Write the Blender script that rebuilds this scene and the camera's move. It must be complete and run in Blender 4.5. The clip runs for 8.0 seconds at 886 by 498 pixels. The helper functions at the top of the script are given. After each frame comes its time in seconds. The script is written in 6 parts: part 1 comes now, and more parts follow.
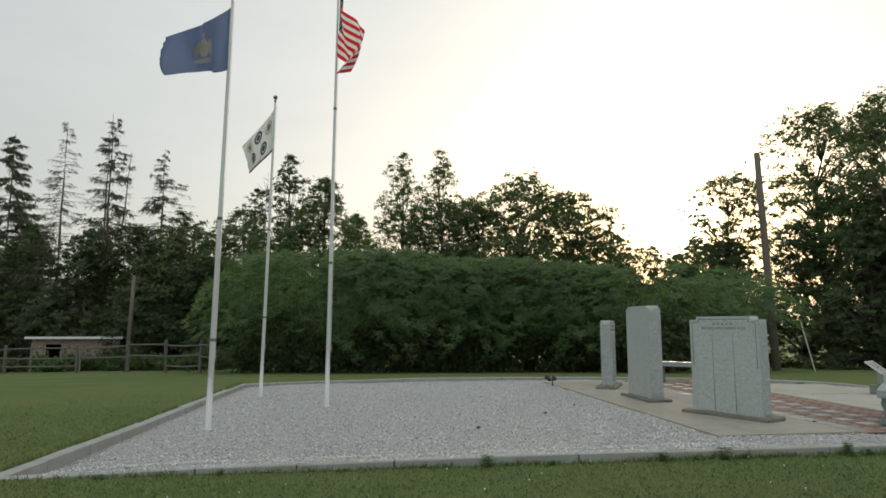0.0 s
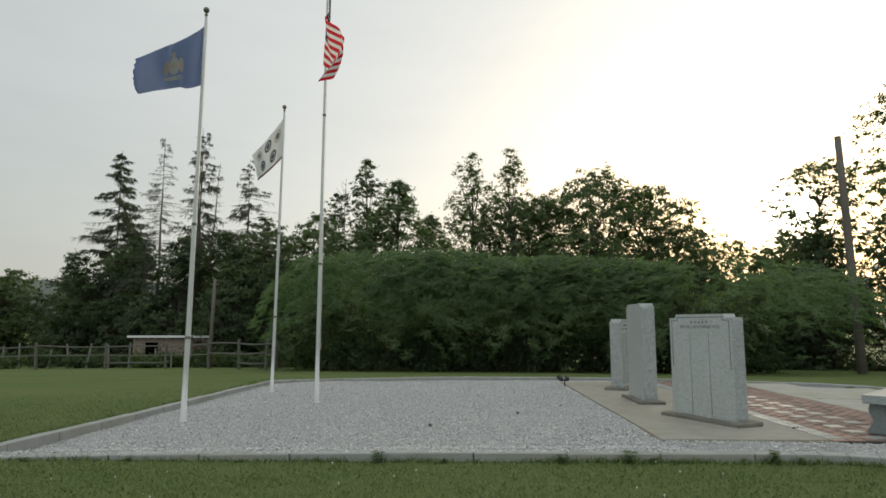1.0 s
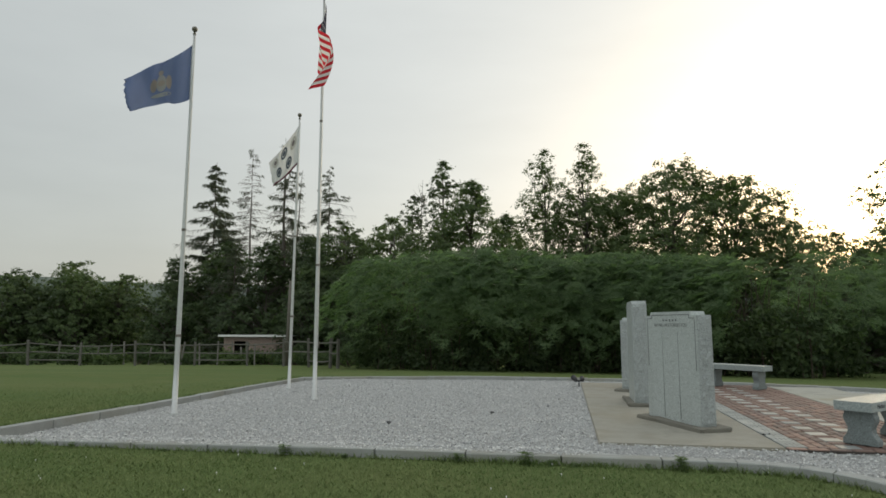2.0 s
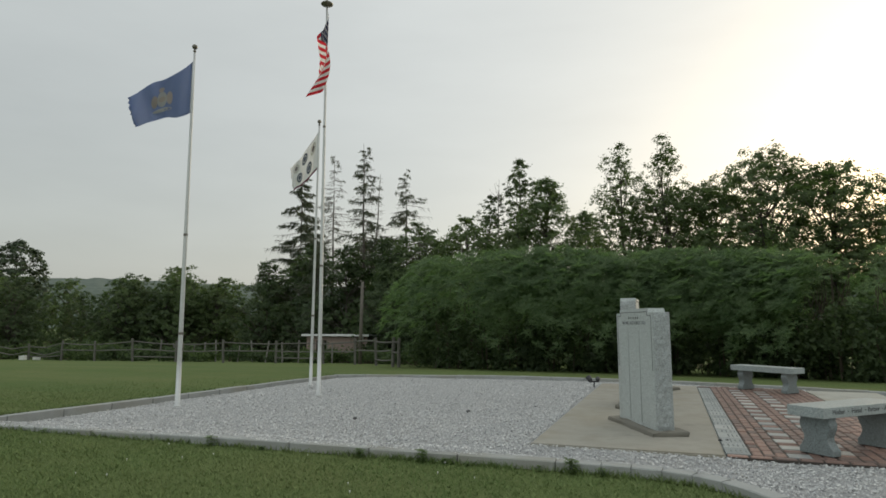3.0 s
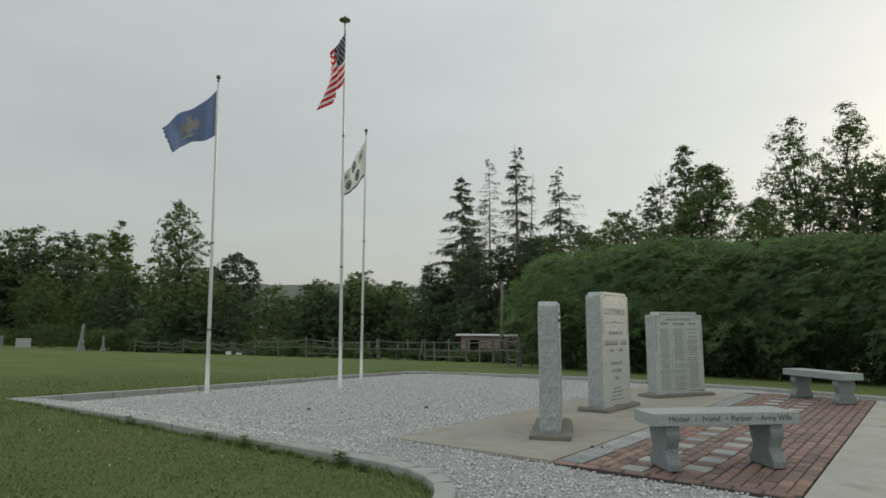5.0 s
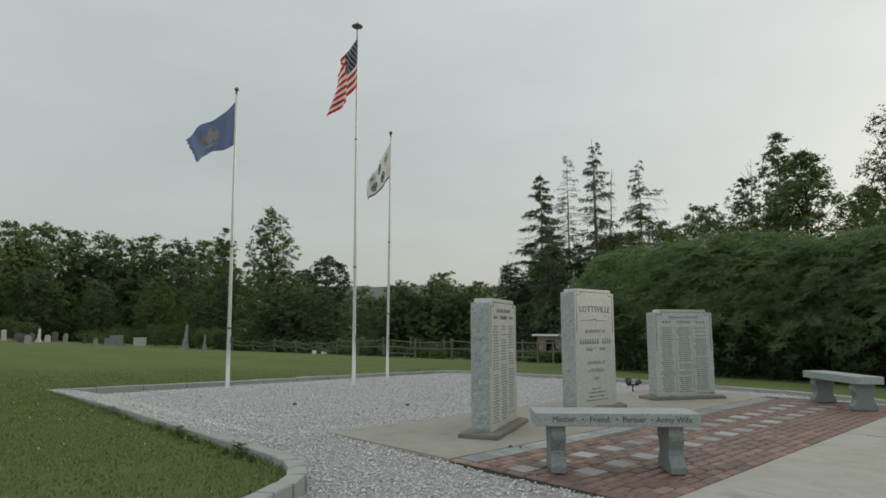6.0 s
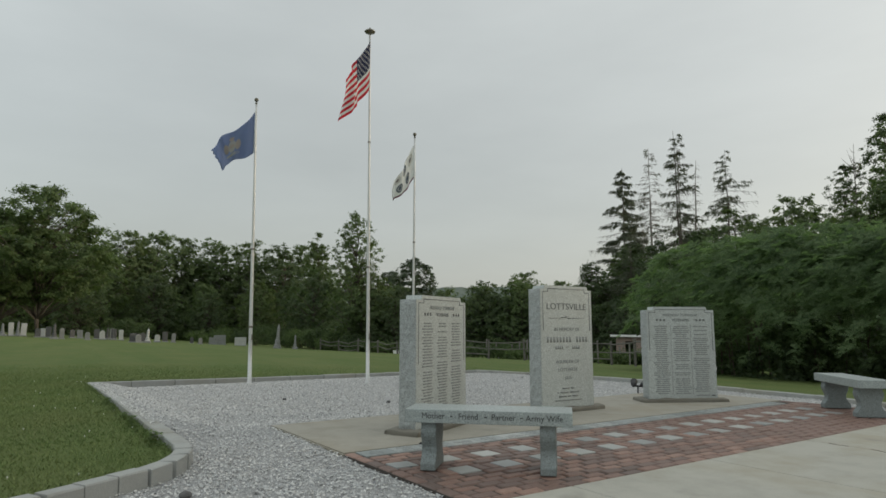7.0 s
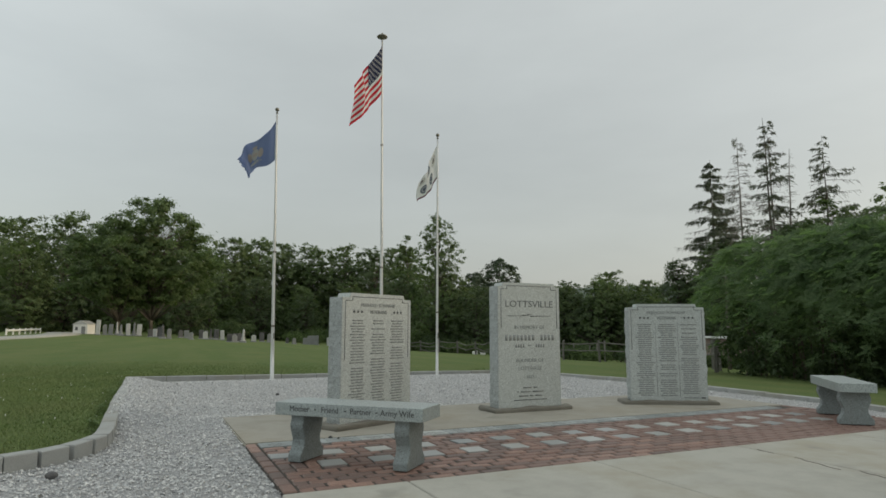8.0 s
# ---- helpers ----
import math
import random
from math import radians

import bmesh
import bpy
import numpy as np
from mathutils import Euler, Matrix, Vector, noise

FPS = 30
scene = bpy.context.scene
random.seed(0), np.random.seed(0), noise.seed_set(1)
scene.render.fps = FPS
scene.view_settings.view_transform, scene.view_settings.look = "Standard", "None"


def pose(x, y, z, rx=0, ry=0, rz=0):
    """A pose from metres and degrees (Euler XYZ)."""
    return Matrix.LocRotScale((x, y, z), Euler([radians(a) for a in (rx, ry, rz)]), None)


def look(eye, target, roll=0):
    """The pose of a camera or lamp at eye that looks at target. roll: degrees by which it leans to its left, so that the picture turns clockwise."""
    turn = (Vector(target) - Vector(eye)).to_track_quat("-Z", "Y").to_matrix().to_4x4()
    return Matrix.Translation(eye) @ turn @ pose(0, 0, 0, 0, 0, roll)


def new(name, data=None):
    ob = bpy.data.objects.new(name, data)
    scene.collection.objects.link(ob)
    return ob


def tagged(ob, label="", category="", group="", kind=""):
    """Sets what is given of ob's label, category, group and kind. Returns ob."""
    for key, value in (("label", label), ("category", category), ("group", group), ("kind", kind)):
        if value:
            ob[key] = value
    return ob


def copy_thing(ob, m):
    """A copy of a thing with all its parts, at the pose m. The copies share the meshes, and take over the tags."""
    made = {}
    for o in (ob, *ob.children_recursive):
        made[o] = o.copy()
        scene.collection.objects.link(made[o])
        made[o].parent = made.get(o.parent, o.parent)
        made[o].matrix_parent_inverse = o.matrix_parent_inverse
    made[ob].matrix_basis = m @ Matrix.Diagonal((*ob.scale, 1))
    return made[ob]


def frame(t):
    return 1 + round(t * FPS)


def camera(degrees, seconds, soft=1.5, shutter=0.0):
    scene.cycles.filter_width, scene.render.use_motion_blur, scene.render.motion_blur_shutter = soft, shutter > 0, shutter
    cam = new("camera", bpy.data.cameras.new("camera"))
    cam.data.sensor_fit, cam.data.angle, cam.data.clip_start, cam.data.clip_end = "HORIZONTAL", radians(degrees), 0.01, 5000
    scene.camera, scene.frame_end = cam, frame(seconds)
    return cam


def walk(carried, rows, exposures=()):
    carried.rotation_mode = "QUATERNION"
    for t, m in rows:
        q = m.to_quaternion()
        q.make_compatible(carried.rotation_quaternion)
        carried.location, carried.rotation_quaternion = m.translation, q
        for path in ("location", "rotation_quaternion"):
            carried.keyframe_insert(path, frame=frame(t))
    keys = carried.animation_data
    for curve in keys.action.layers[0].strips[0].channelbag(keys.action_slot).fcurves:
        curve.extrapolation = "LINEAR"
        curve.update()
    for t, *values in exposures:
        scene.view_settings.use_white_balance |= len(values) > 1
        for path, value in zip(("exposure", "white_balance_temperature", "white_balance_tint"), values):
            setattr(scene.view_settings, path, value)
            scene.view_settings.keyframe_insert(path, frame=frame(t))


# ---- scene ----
cam = camera(71.1, 8.0, soft=1.6)
# seconds, x, y, z, yaw, pitch, roll of a carried camera that arcs round the memorial
ROWS = [
    (0.0, 0.561, 0.074, 1.258, -4.15, 7.04, -0.06),
    (0.5, 1.516, 0.003, 1.251, 0.35, 7.03, -0.04),
    (1.0, 2.460, 0.017, 1.242, 4.88, 7.02, -0.02),
    (1.5, 3.387, 0.111, 1.233, 9.43, 7.02, -0.01),
    (2.0, 4.291, 0.280, 1.222, 14.00, 7.02, 0.01),
    (2.5, 5.166, 0.519, 1.209, 18.57, 7.02, 0.02),
    (3.0, 6.007, 0.825, 1.196, 23.13, 7.03, 0.02),
    (3.5, 6.811, 1.194, 1.181, 27.69, 7.05, 0.02),
    (4.0, 7.574, 1.621, 1.165, 32.23, 7.06, 0.02),
    (4.5, 8.293, 2.104, 1.149, 36.75, 7.09, 0.02),
    (5.0, 8.965, 2.640, 1.131, 41.27, 7.11, 0.01),
    (5.5, 9.590, 3.226, 1.113, 45.76, 7.14, 0.00),
    (6.0, 10.167, 3.860, 1.094, 50.25, 7.17, -0.02),
    (6.5, 10.695, 4.541, 1.074, 54.73, 7.21, -0.03),
    (7.0, 11.175, 5.266, 1.054, 59.20, 7.25, -0.06),
    (7.5, 11.608, 6.034, 1.034, 63.69, 7.30, -0.08),
    (8.0, 11.995, 6.845, 1.013, 68.20, 7.35, -0.11),
]
walk(cam, [(t, pose(x, y, z, 90 + pitch, roll, yaw)) for t, x, y, z, yaw, pitch, roll in ROWS])

# ---- sky, sun, exposure ----
SUN_WAY = Vector((0.415, 0.895, 0.150)).normalized()
world = bpy.data.worlds.new("hazy_evening_sky")
scene.world = world
world.use_nodes = True
wn, wl = world.node_tree.nodes, world.node_tree.links
wn.clear()


def wmath(op, a, b):
    n = wn.new("ShaderNodeMath")
    n.operation = op
    for i, v in enumerate((a, b)):
        if isinstance(v, (int, float)):
            n.inputs[i].default_value = v
        else:
            wl.new(v, n.inputs[i])
    return n.outputs[0]


w_co = wn.new("ShaderNodeTexCoord")
w_dot = wn.new("ShaderNodeVectorMath")
w_dot.operation = "DOT_PRODUCT"
wl.new(w_co.outputs["Generated"], w_dot.inputs[0])
w_dot.inputs[1].default_value = SUN_WAY
half_cos = wmath("MULTIPLY_ADD", w_dot.outputs["Value"], 0.5)
half_cos.node.inputs[2].default_value = 0.5
near_cos = wmath("MAXIMUM", w_dot.outputs["Value"], 0.0)
broad = wmath("MULTIPLY", wmath("POWER", half_cos, 3.8), 0.298)
tight = wmath("MULTIPLY", wmath("POWER", near_cos, 70.0), 0.36)
core = wmath("MULTIPLY", wmath("POWER", near_cos, 1600.0), 9.0)
haze_glow = wmath("ADD", broad, tight)
# thin, streaky cloud sheet
w_map = wn.new("ShaderNodeMapping")
w_map.inputs["Scale"].default_value = (1.6, 2.2, 7.0)
wl.new(w_co.outputs["Generated"], w_map.inputs["Vector"])
w_noise = wn.new("ShaderNodeTexNoise")
w_noise.inputs["Scale"].default_value = 1.1
w_noise.inputs["Detail"].default_value = 5.0
w_noise.inputs["Roughness"].default_value = 0.55
wl.new(w_map.outputs["Vector"], w_noise.inputs["Vector"])
cloud = wn.new("ShaderNodeMapRange")
cloud.inputs["From Min"].default_value, cloud.inputs["From Max"].default_value = 0.3, 0.7
cloud.inputs["To Min"].default_value, cloud.inputs["To Max"].default_value = 0.94, 1.06
wl.new(w_noise.outputs["Fac"], cloud.inputs["Value"])
# unseen sky opposite the low sun, brightened broadly to fill south-facing sides
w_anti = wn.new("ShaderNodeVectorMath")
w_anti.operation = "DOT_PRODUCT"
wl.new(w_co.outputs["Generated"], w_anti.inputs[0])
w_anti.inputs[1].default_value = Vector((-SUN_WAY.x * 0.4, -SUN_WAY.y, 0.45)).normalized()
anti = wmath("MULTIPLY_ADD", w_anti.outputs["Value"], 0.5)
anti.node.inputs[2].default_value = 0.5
south_fill = wmath("MULTIPLY", wmath("POWER", anti, 5.0), 0.85)
glow = wmath("ADD", wmath("MULTIPLY", haze_glow, cloud.outputs["Result"]), core)
w_sky = wn.new("ShaderNodeTexSky")
w_sky.sky_type = "NISHITA"
w_sky.sun_disc = False
w_sky.sun_elevation = math.asin(SUN_WAY.z)
w_sky.sun_rotation = math.atan2(SUN_WAY.x, SUN_WAY.y)
w_sky.dust_density, w_sky.air_density = 4.0, 1.0
sky_bg = wn.new("ShaderNodeBackground")
sky_bg.inputs["Strength"].default_value = 0.05
wl.new(w_sky.outputs["Color"], sky_bg.inputs["Color"])
# haze: cool grey away from the sun, warm white towards it, brightest overhead as under thin cloud
haze_bg = wn.new("ShaderNodeBackground")
warm = wn.new("ShaderNodeVectorMath")
warm.operation = "SCALE"
warm.inputs[0].default_value = (1.0, 0.955, 0.86)
wl.new(glow, warm.inputs["Scale"])
cool = wn.new("ShaderNodeVectorMath")
cool.operation = "SCALE"
cool.inputs[0].default_value = (0.402, 0.424, 0.412)
w_sep = wn.new("ShaderNodeSeparateXYZ")
wl.new(w_co.outputs["Generated"], w_sep.inputs[0])
zenith_part = wmath("MULTIPLY_ADD", wmath("POWER", wmath("MAXIMUM", w_sep.outputs["Z"], 0.0), 2.2), 1.15)
zenith_part.node.inputs[2].default_value = 1.0
# overhead brightening plus the added southern fill
zenith = wmath("ADD", zenith_part, south_fill)
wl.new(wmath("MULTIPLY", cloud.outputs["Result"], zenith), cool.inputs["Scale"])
both = wn.new("ShaderNodeVectorMath")
both.operation = "ADD"
wl.new(warm.outputs[0], both.inputs[0])
wl.new(cool.outputs[0], both.inputs[1])
wl.new(both.outputs[0], haze_bg.inputs["Color"])
haze_bg.inputs["Strength"].default_value = 0.93
w_add = wn.new("ShaderNodeAddShader")
wl.new(sky_bg.outputs[0], w_add.inputs[0])
wl.new(haze_bg.outputs[0], w_add.inputs[1])
w_out = wn.new("ShaderNodeOutputWorld")
wl.new(w_add.outputs[0], w_out.inputs["Surface"])

sun = new("sun", bpy.data.lights.new("sun", "SUN"))
sun.data.energy, sun.data.angle, sun.data.color = 1.3, radians(8), (1.0, 0.86, 0.66)
sun.matrix_world = look(SUN_WAY * 60, (0, 0, 0))

# ---- builders ----
rng = np.random.default_rng(7)


def mesh_from(name, verts, faces, mats=()):
    """A mesh from an array of corners and an array of faces of equal size."""
    verts, faces = np.asarray(verts, float), np.asarray(faces, int)
    me = bpy.data.meshes.new(name)
    k = faces.shape[1]
    me.vertices.add(len(verts))
    me.vertices.foreach_set("co", verts.ravel())
    me.loops.add(faces.size)
    me.loops.foreach_set("vertex_index", faces.ravel())
    me.polygons.add(len(faces))
    me.polygons.foreach_set("loop_start", np.arange(0, faces.size, k))
    me.polygons.foreach_set("loop_total", np.full(len(faces), k))
    me.update(calc_edges=True)
    for m in mats:
        me.materials.append(m)
    return me


def mesh_of(name, bm, material=None, smooth=False):
    me = bpy.data.meshes.new(name)
    bm.normal_update()
    bm.to_mesh(me)
    bm.free()
    if material:
        me.materials.append(material)
    if smooth:
        for p in me.polygons:
            p.use_smooth = True
    return me


def part(name, bm, material, parent, label="", smooth=False):
    """One mesh object under a thing or a part, in its parent's own space."""
    me = bm if isinstance(bm, bpy.types.Mesh) else mesh_of(name, bm, material, smooth)
    ob = new(name, me)
    ob.parent = parent
    return tagged(ob, label)


def thing(name, m, label, category, group="", kind=""):
    ob = new(name)
    ob.empty_display_size = 0.2
    ob.matrix_world = m
    return tagged(ob, label, category, group, kind)


def box(sx, sy, sz, at=(0, 0, 0), bevel=0.0, segments=2, cuts=0, rough=0.0, seed=0):
    """A box with its base centre at the given place, its edges rounded; rough: how far its skin is pushed about."""
    bm = bmesh.new()
    bmesh.ops.create_cube(bm, size=1)
    bmesh.ops.transform(bm, matrix=Matrix.Translation((at[0], at[1], at[2] + sz / 2)) @ Matrix.Diagonal((sx, sy, sz, 1)), verts=bm.verts)
    if bevel:
        bmesh.ops.bevel(bm, geom=bm.edges[:], offset=bevel, segments=segments, affect="EDGES", profile=0.6)
    if cuts:
        bmesh.ops.subdivide_edges(bm, edges=bm.edges[:], cuts=cuts, use_grid_fill=True)
    if rough:
        bm.normal_update()
        for v in bm.verts:
            v.co += v.normal * rough * noise.noise(v.co * 9 + Vector((seed, 0, 0)))
    return bm


def lathe(profile, n=16, top=(0, 0)):
    """A turned solid from (radius, height) pairs; top: how far its top leans over."""
    bm = bmesh.new()
    h0, h1 = profile[0][1], profile[-1][1]
    rings = []
    for r, h in profile:
        s = (h - h0) / (h1 - h0) if h1 != h0 else 0
        rings.append([bm.verts.new((r * math.cos(2 * math.pi * i / n) + top[0] * s, r * math.sin(2 * math.pi * i / n) + top[1] * s, h)) for i in range(n)])
    for a, b in zip(rings, rings[1:]):
        for i in range(n):
            bm.faces.new((a[i], a[(i + 1) % n], b[(i + 1) % n], b[i]))
    bm.faces.new(rings[0][::-1])
    bm.faces.new(rings[-1])
    return bm


def tube(bm, points, radii, n=7):
    """A tapered limb along points, added to bm."""
    rings = []
    for i, (p, r) in enumerate(zip(points, radii)):
        d = (Vector(points[min(i + 1, len(points) - 1)]) - Vector(points[max(i - 1, 0)])).normalized()
        q = d.to_track_quat("Z", "Y")
        rings.append([bm.verts.new(Vector(p) + q @ Vector((r * math.cos(2 * math.pi * k / n), r * math.sin(2 * math.pi * k / n), 0))) for k in range(n)])
    for a, b in zip(rings, rings[1:]):
        for k in range(n):
            bm.faces.new((a[k], a[(k + 1) % n], b[(k + 1) % n], b[k]))
    bm.faces.new(rings[0][::-1])
    bm.faces.new(rings[-1])
    return bm


def outline(points, depth, bevel=0.0, segments=2):
    """A solid from a closed outline in x and z, thick along y and centred there."""
    bm = bmesh.new()
    f = bm.faces.new([bm.verts.new((x, -depth / 2, z)) for x, z in points])
    made = bmesh.ops.extrude_face_region(bm, geom=[f])["geom"]
    bmesh.ops.translate(bm, vec=(0, depth, 0), verts=[g for g in made if isinstance(g, bmesh.types.BMVert)])
    bmesh.ops.recalc_face_normals(bm, faces=bm.faces)
    if bevel:
        bmesh.ops.bevel(bm, geom=bm.edges[:], offset=bevel, segments=segments, affect="EDGES")
    return bm


def lettering(text, size, material, parent, m, depth=0.002, name="lettering", label="", squash=1.0):
    """Words in the built-in font, as a mesh, lying in the x-y plane of m."""
    cu = bpy.data.curves.new(name, "FONT")
    cu.body, cu.size, cu.extrude, cu.align_x = text, size, depth, "CENTER"
    cu.resolution_u = 3
    tmp = bpy.data.objects.new("tmp_text", cu)
    me = bpy.data.meshes.new_from_object(tmp)
    bpy.data.objects.remove(tmp)
    bpy.data.curves.remove(cu)
    me.materials.clear()
    me.materials.append(material)
    me.transform(m @ Matrix.Diagonal((squash, 1, 1, 1)))
    ob = new(name, me)
    ob.parent = parent
    return tagged(ob, label)


# ---- materials ----
class Mat:
    """A node material under construction."""

    def __init__(self, name, rough=0.7, metal=0.0):
        self.m = bpy.data.materials.new(name)
        self.m.use_nodes = True
        self.n, self.l = self.m.node_tree.nodes, self.m.node_tree.links
        self.b = self.n["Principled BSDF"]
        self.b.inputs["Roughness"].default_value = rough
        self.b.inputs["Metallic"].default_value = metal
        self.co = self.n.new("ShaderNodeTexCoord").outputs["Object"]

    def put(self, value, socket):
        if isinstance(value, bpy.types.NodeSocket):
            self.l.new(value, socket)
        elif isinstance(value, tuple) and len(value) == 3:
            socket.default_value = (*value, 1)
        else:
            socket.default_value = value

    def noise(self, scale, detail=4.0, rough=0.6, stretch=None, world=False):
        n = self.n.new("ShaderNodeTexNoise")
        n.inputs["Scale"].default_value, n.inputs["Detail"].default_value, n.inputs["Roughness"].default_value = scale, detail, rough
        src = self.n.new("ShaderNodeNewGeometry").outputs["Position"] if world else self.co
        if stretch:
            mp = self.n.new("ShaderNodeMapping")
            mp.inputs["Scale"].default_value = stretch
            self.l.new(src, mp.inputs["Vector"])
            src = mp.outputs["Vector"]
        self.l.new(src, n.inputs["Vector"])
        return n.outputs["Fac"]

    def cells(self, scale, feature="F1", world=False):
        n = self.n.new("ShaderNodeTexVoronoi")
        n.feature = feature
        n.inputs["Scale"].default_value = scale
        self.l.new(self.n.new("ShaderNodeNewGeometry").outputs["Position"] if world else self.co, n.inputs["Vector"])
        return n.outputs

    def ramp(self, fac, *stops):
        n = self.n.new("ShaderNodeValToRGB")
        e = n.color_ramp.elements
        while len(e) < len(stops):
            e.new(0.5)
        for el, (p, c) in zip(e, stops):
            el.position, el.color = p, (*c, 1) if isinstance(c, tuple) else (c, c, c, 1)
        self.put(fac, n.inputs[0])
        return n.outputs["Color"]

    def mix(self, fac, a, b, how="MIX"):
        n = self.n.new("ShaderNodeMix")
        n.data_type, n.blend_type = "RGBA", how
        self.put(fac, n.inputs[0])
        self.put(a, n.inputs[6])
        self.put(b, n.inputs[7])
        return n.outputs[2]

    def island(self):
        return self.n.new("ShaderNodeNewGeometry").outputs["Random Per Island"]

    def random(self):
        return self.n.new("ShaderNodeObjectInfo").outputs["Random"]

    def math(self, op, a, b):
        n = self.n.new("ShaderNodeMath")
        n.operation = op
        self.put(a, n.inputs[0])
        self.put(b, n.inputs[1])
        return n.outputs[0]

    def colour(self, c):
        self.put(c, self.b.inputs["Base Color"])
        return self

    def bump(self, height, strength=0.4, distance=0.01):
        n = self.n.new("ShaderNodeBump")
        n.inputs["Strength"].default_value, n.inputs["Distance"].default_value = strength, distance
        self.l.new(height, n.inputs["Height"])
        self.l.new(n.outputs[0], self.b.inputs["Normal"])
        return self


def leaf_material(name, dark, mid, light, clear=0.35, clump=0.35):
    """Foliage: every leaf its own tone, part of the light going through it."""
    m = Mat(name, rough=0.55)
    c = m.ramp(m.island(), (0.0, dark), (0.55, mid), (1.0, light))
    c = m.mix(m.ramp(m.noise(clump, 3, world=True), (0.35, 0.0), (0.7, 1.0)), m.mix(0.35, c, dark), m.mix(0.4, c, light), "MIX")
    m.colour(c)
    m.b.inputs["Specular IOR Level"].default_value = 0.25
    tr = m.n.new("ShaderNodeBsdfTranslucent")
    m.l.new(m.mix(1.0, c, (1.0, 1.15, 0.68), "MULTIPLY"), tr.inputs["Color"])
    mx = m.n.new("ShaderNodeMixShader")
    mx.inputs[0].default_value = clear
    m.l.new(m.b.outputs[0], mx.inputs[1])
    m.l.new(tr.outputs[0], mx.inputs[2])
    m.l.new(mx.outputs[0], m.n["Material Output"].inputs["Surface"])
    return m.m


def plain(name, colour, rough=0.6, metal=0.0, grain=60, spread=0.18, bump=0.15):
    m = Mat(name, rough, metal)
    dark = tuple(v * (1 - spread) for v in colour)
    lite = tuple(min(1, v * (1 + spread)) for v in colour)
    f = m.noise(grain, 5)
    m.colour(m.mix(m.ramp(m.noise(2.3, 4), (0.3, 0.0), (0.7, 1.0)), m.ramp(f, (0.3, dark), (0.7, lite)), m.ramp(f, (0.3, colour), (0.7, lite))))
    if bump:
        m.bump(f, bump, 0.004)
    return m.m


# mown lawn: fine blade grain, drier and greener patches, clover-dark spots
g = Mat("lawn", rough=0.9)
fine = g.noise(90, 6, 0.75, world=True)
tuft = g.noise(9, 5, 0.65, world=True)
patch = g.noise(0.45, 4, world=True)
c = g.ramp(fine, (0.30, (0.052, 0.084, 0.027)), (0.55, (0.108, 0.156, 0.052)), (0.80, (0.178, 0.228, 0.088)))
c = g.mix(g.ramp(tuft, (0.38, 0.0), (0.66, 0.7)), c, g.mix(0.5, c, (0.125, 0.160, 0.05)))
c = g.mix(g.ramp(patch, (0.42, 0.0), (0.62, 0.55)), c, g.mix(0.6, c, (0.16, 0.165, 0.065)))
lanes = g.noise(0.22, 3, stretch=(0.25, 2.6, 1.0), world=True)
c = g.mix(g.ramp(lanes, (0.40, 0.0), (0.64, 0.6)), c, g.mix(0.45, c, (0.19, 0.20, 0.085)))
g.colour(c)
g.b.inputs["Specular IOR Level"].default_value = 0.1
g.bump(g.mix(0.5, fine, tuft), 0.8, 0.04)
M_LAWN = g.m

g = Mat("grass_blades", rough=0.7)
g.colour(g.mix(g.ramp(g.noise(0.6, 4, world=True), (0.4, 0.0), (0.65, 0.6)), g.ramp(g.island(), (0.0, (0.086, 0.136, 0.042)), (0.6, (0.145, 0.205, 0.070)), (1.0, (0.205, 0.255, 0.104))), (0.19, 0.225, 0.092)))
g.b.inputs["Specular IOR Level"].default_value = 0.15
M_BLADE = g.m

# white marble chips and the dusty bed between them
g = Mat("white_marble_chips", rough=0.6)
c = g.ramp(g.island(), (0.0, (0.20, 0.21, 0.225)), (0.12, (0.33, 0.32, 0.30)), (0.3, (0.42, 0.435, 0.44)), (0.65, (0.53, 0.53, 0.515)), (1.0, (0.69, 0.685, 0.66)))
g.colour(g.mix(g.ramp(g.noise(40, 4), (0.5, 0.0), (0.8, 0.35)), c, (0.46, 0.46, 0.46)))
M_CHIP = g.m
g = Mat("gravel_bed", rough=0.9)
cell = g.cells(70, world=True)
c = g.ramp(cell["Color"], (0.1, (0.37, 0.38, 0.385)), (0.5, (0.50, 0.50, 0.495)), (0.9, (0.63, 0.625, 0.61)))
g.colour(g.mix(g.ramp(cell["Distance"], (0.3, 0.0), (0.65, 0.6)), c, (0.34, 0.345, 0.35)))
g.bump(g.math("SUBTRACT", 1.0, cell["Distance"]), 0.9, 0.03)
M_BED = g.m

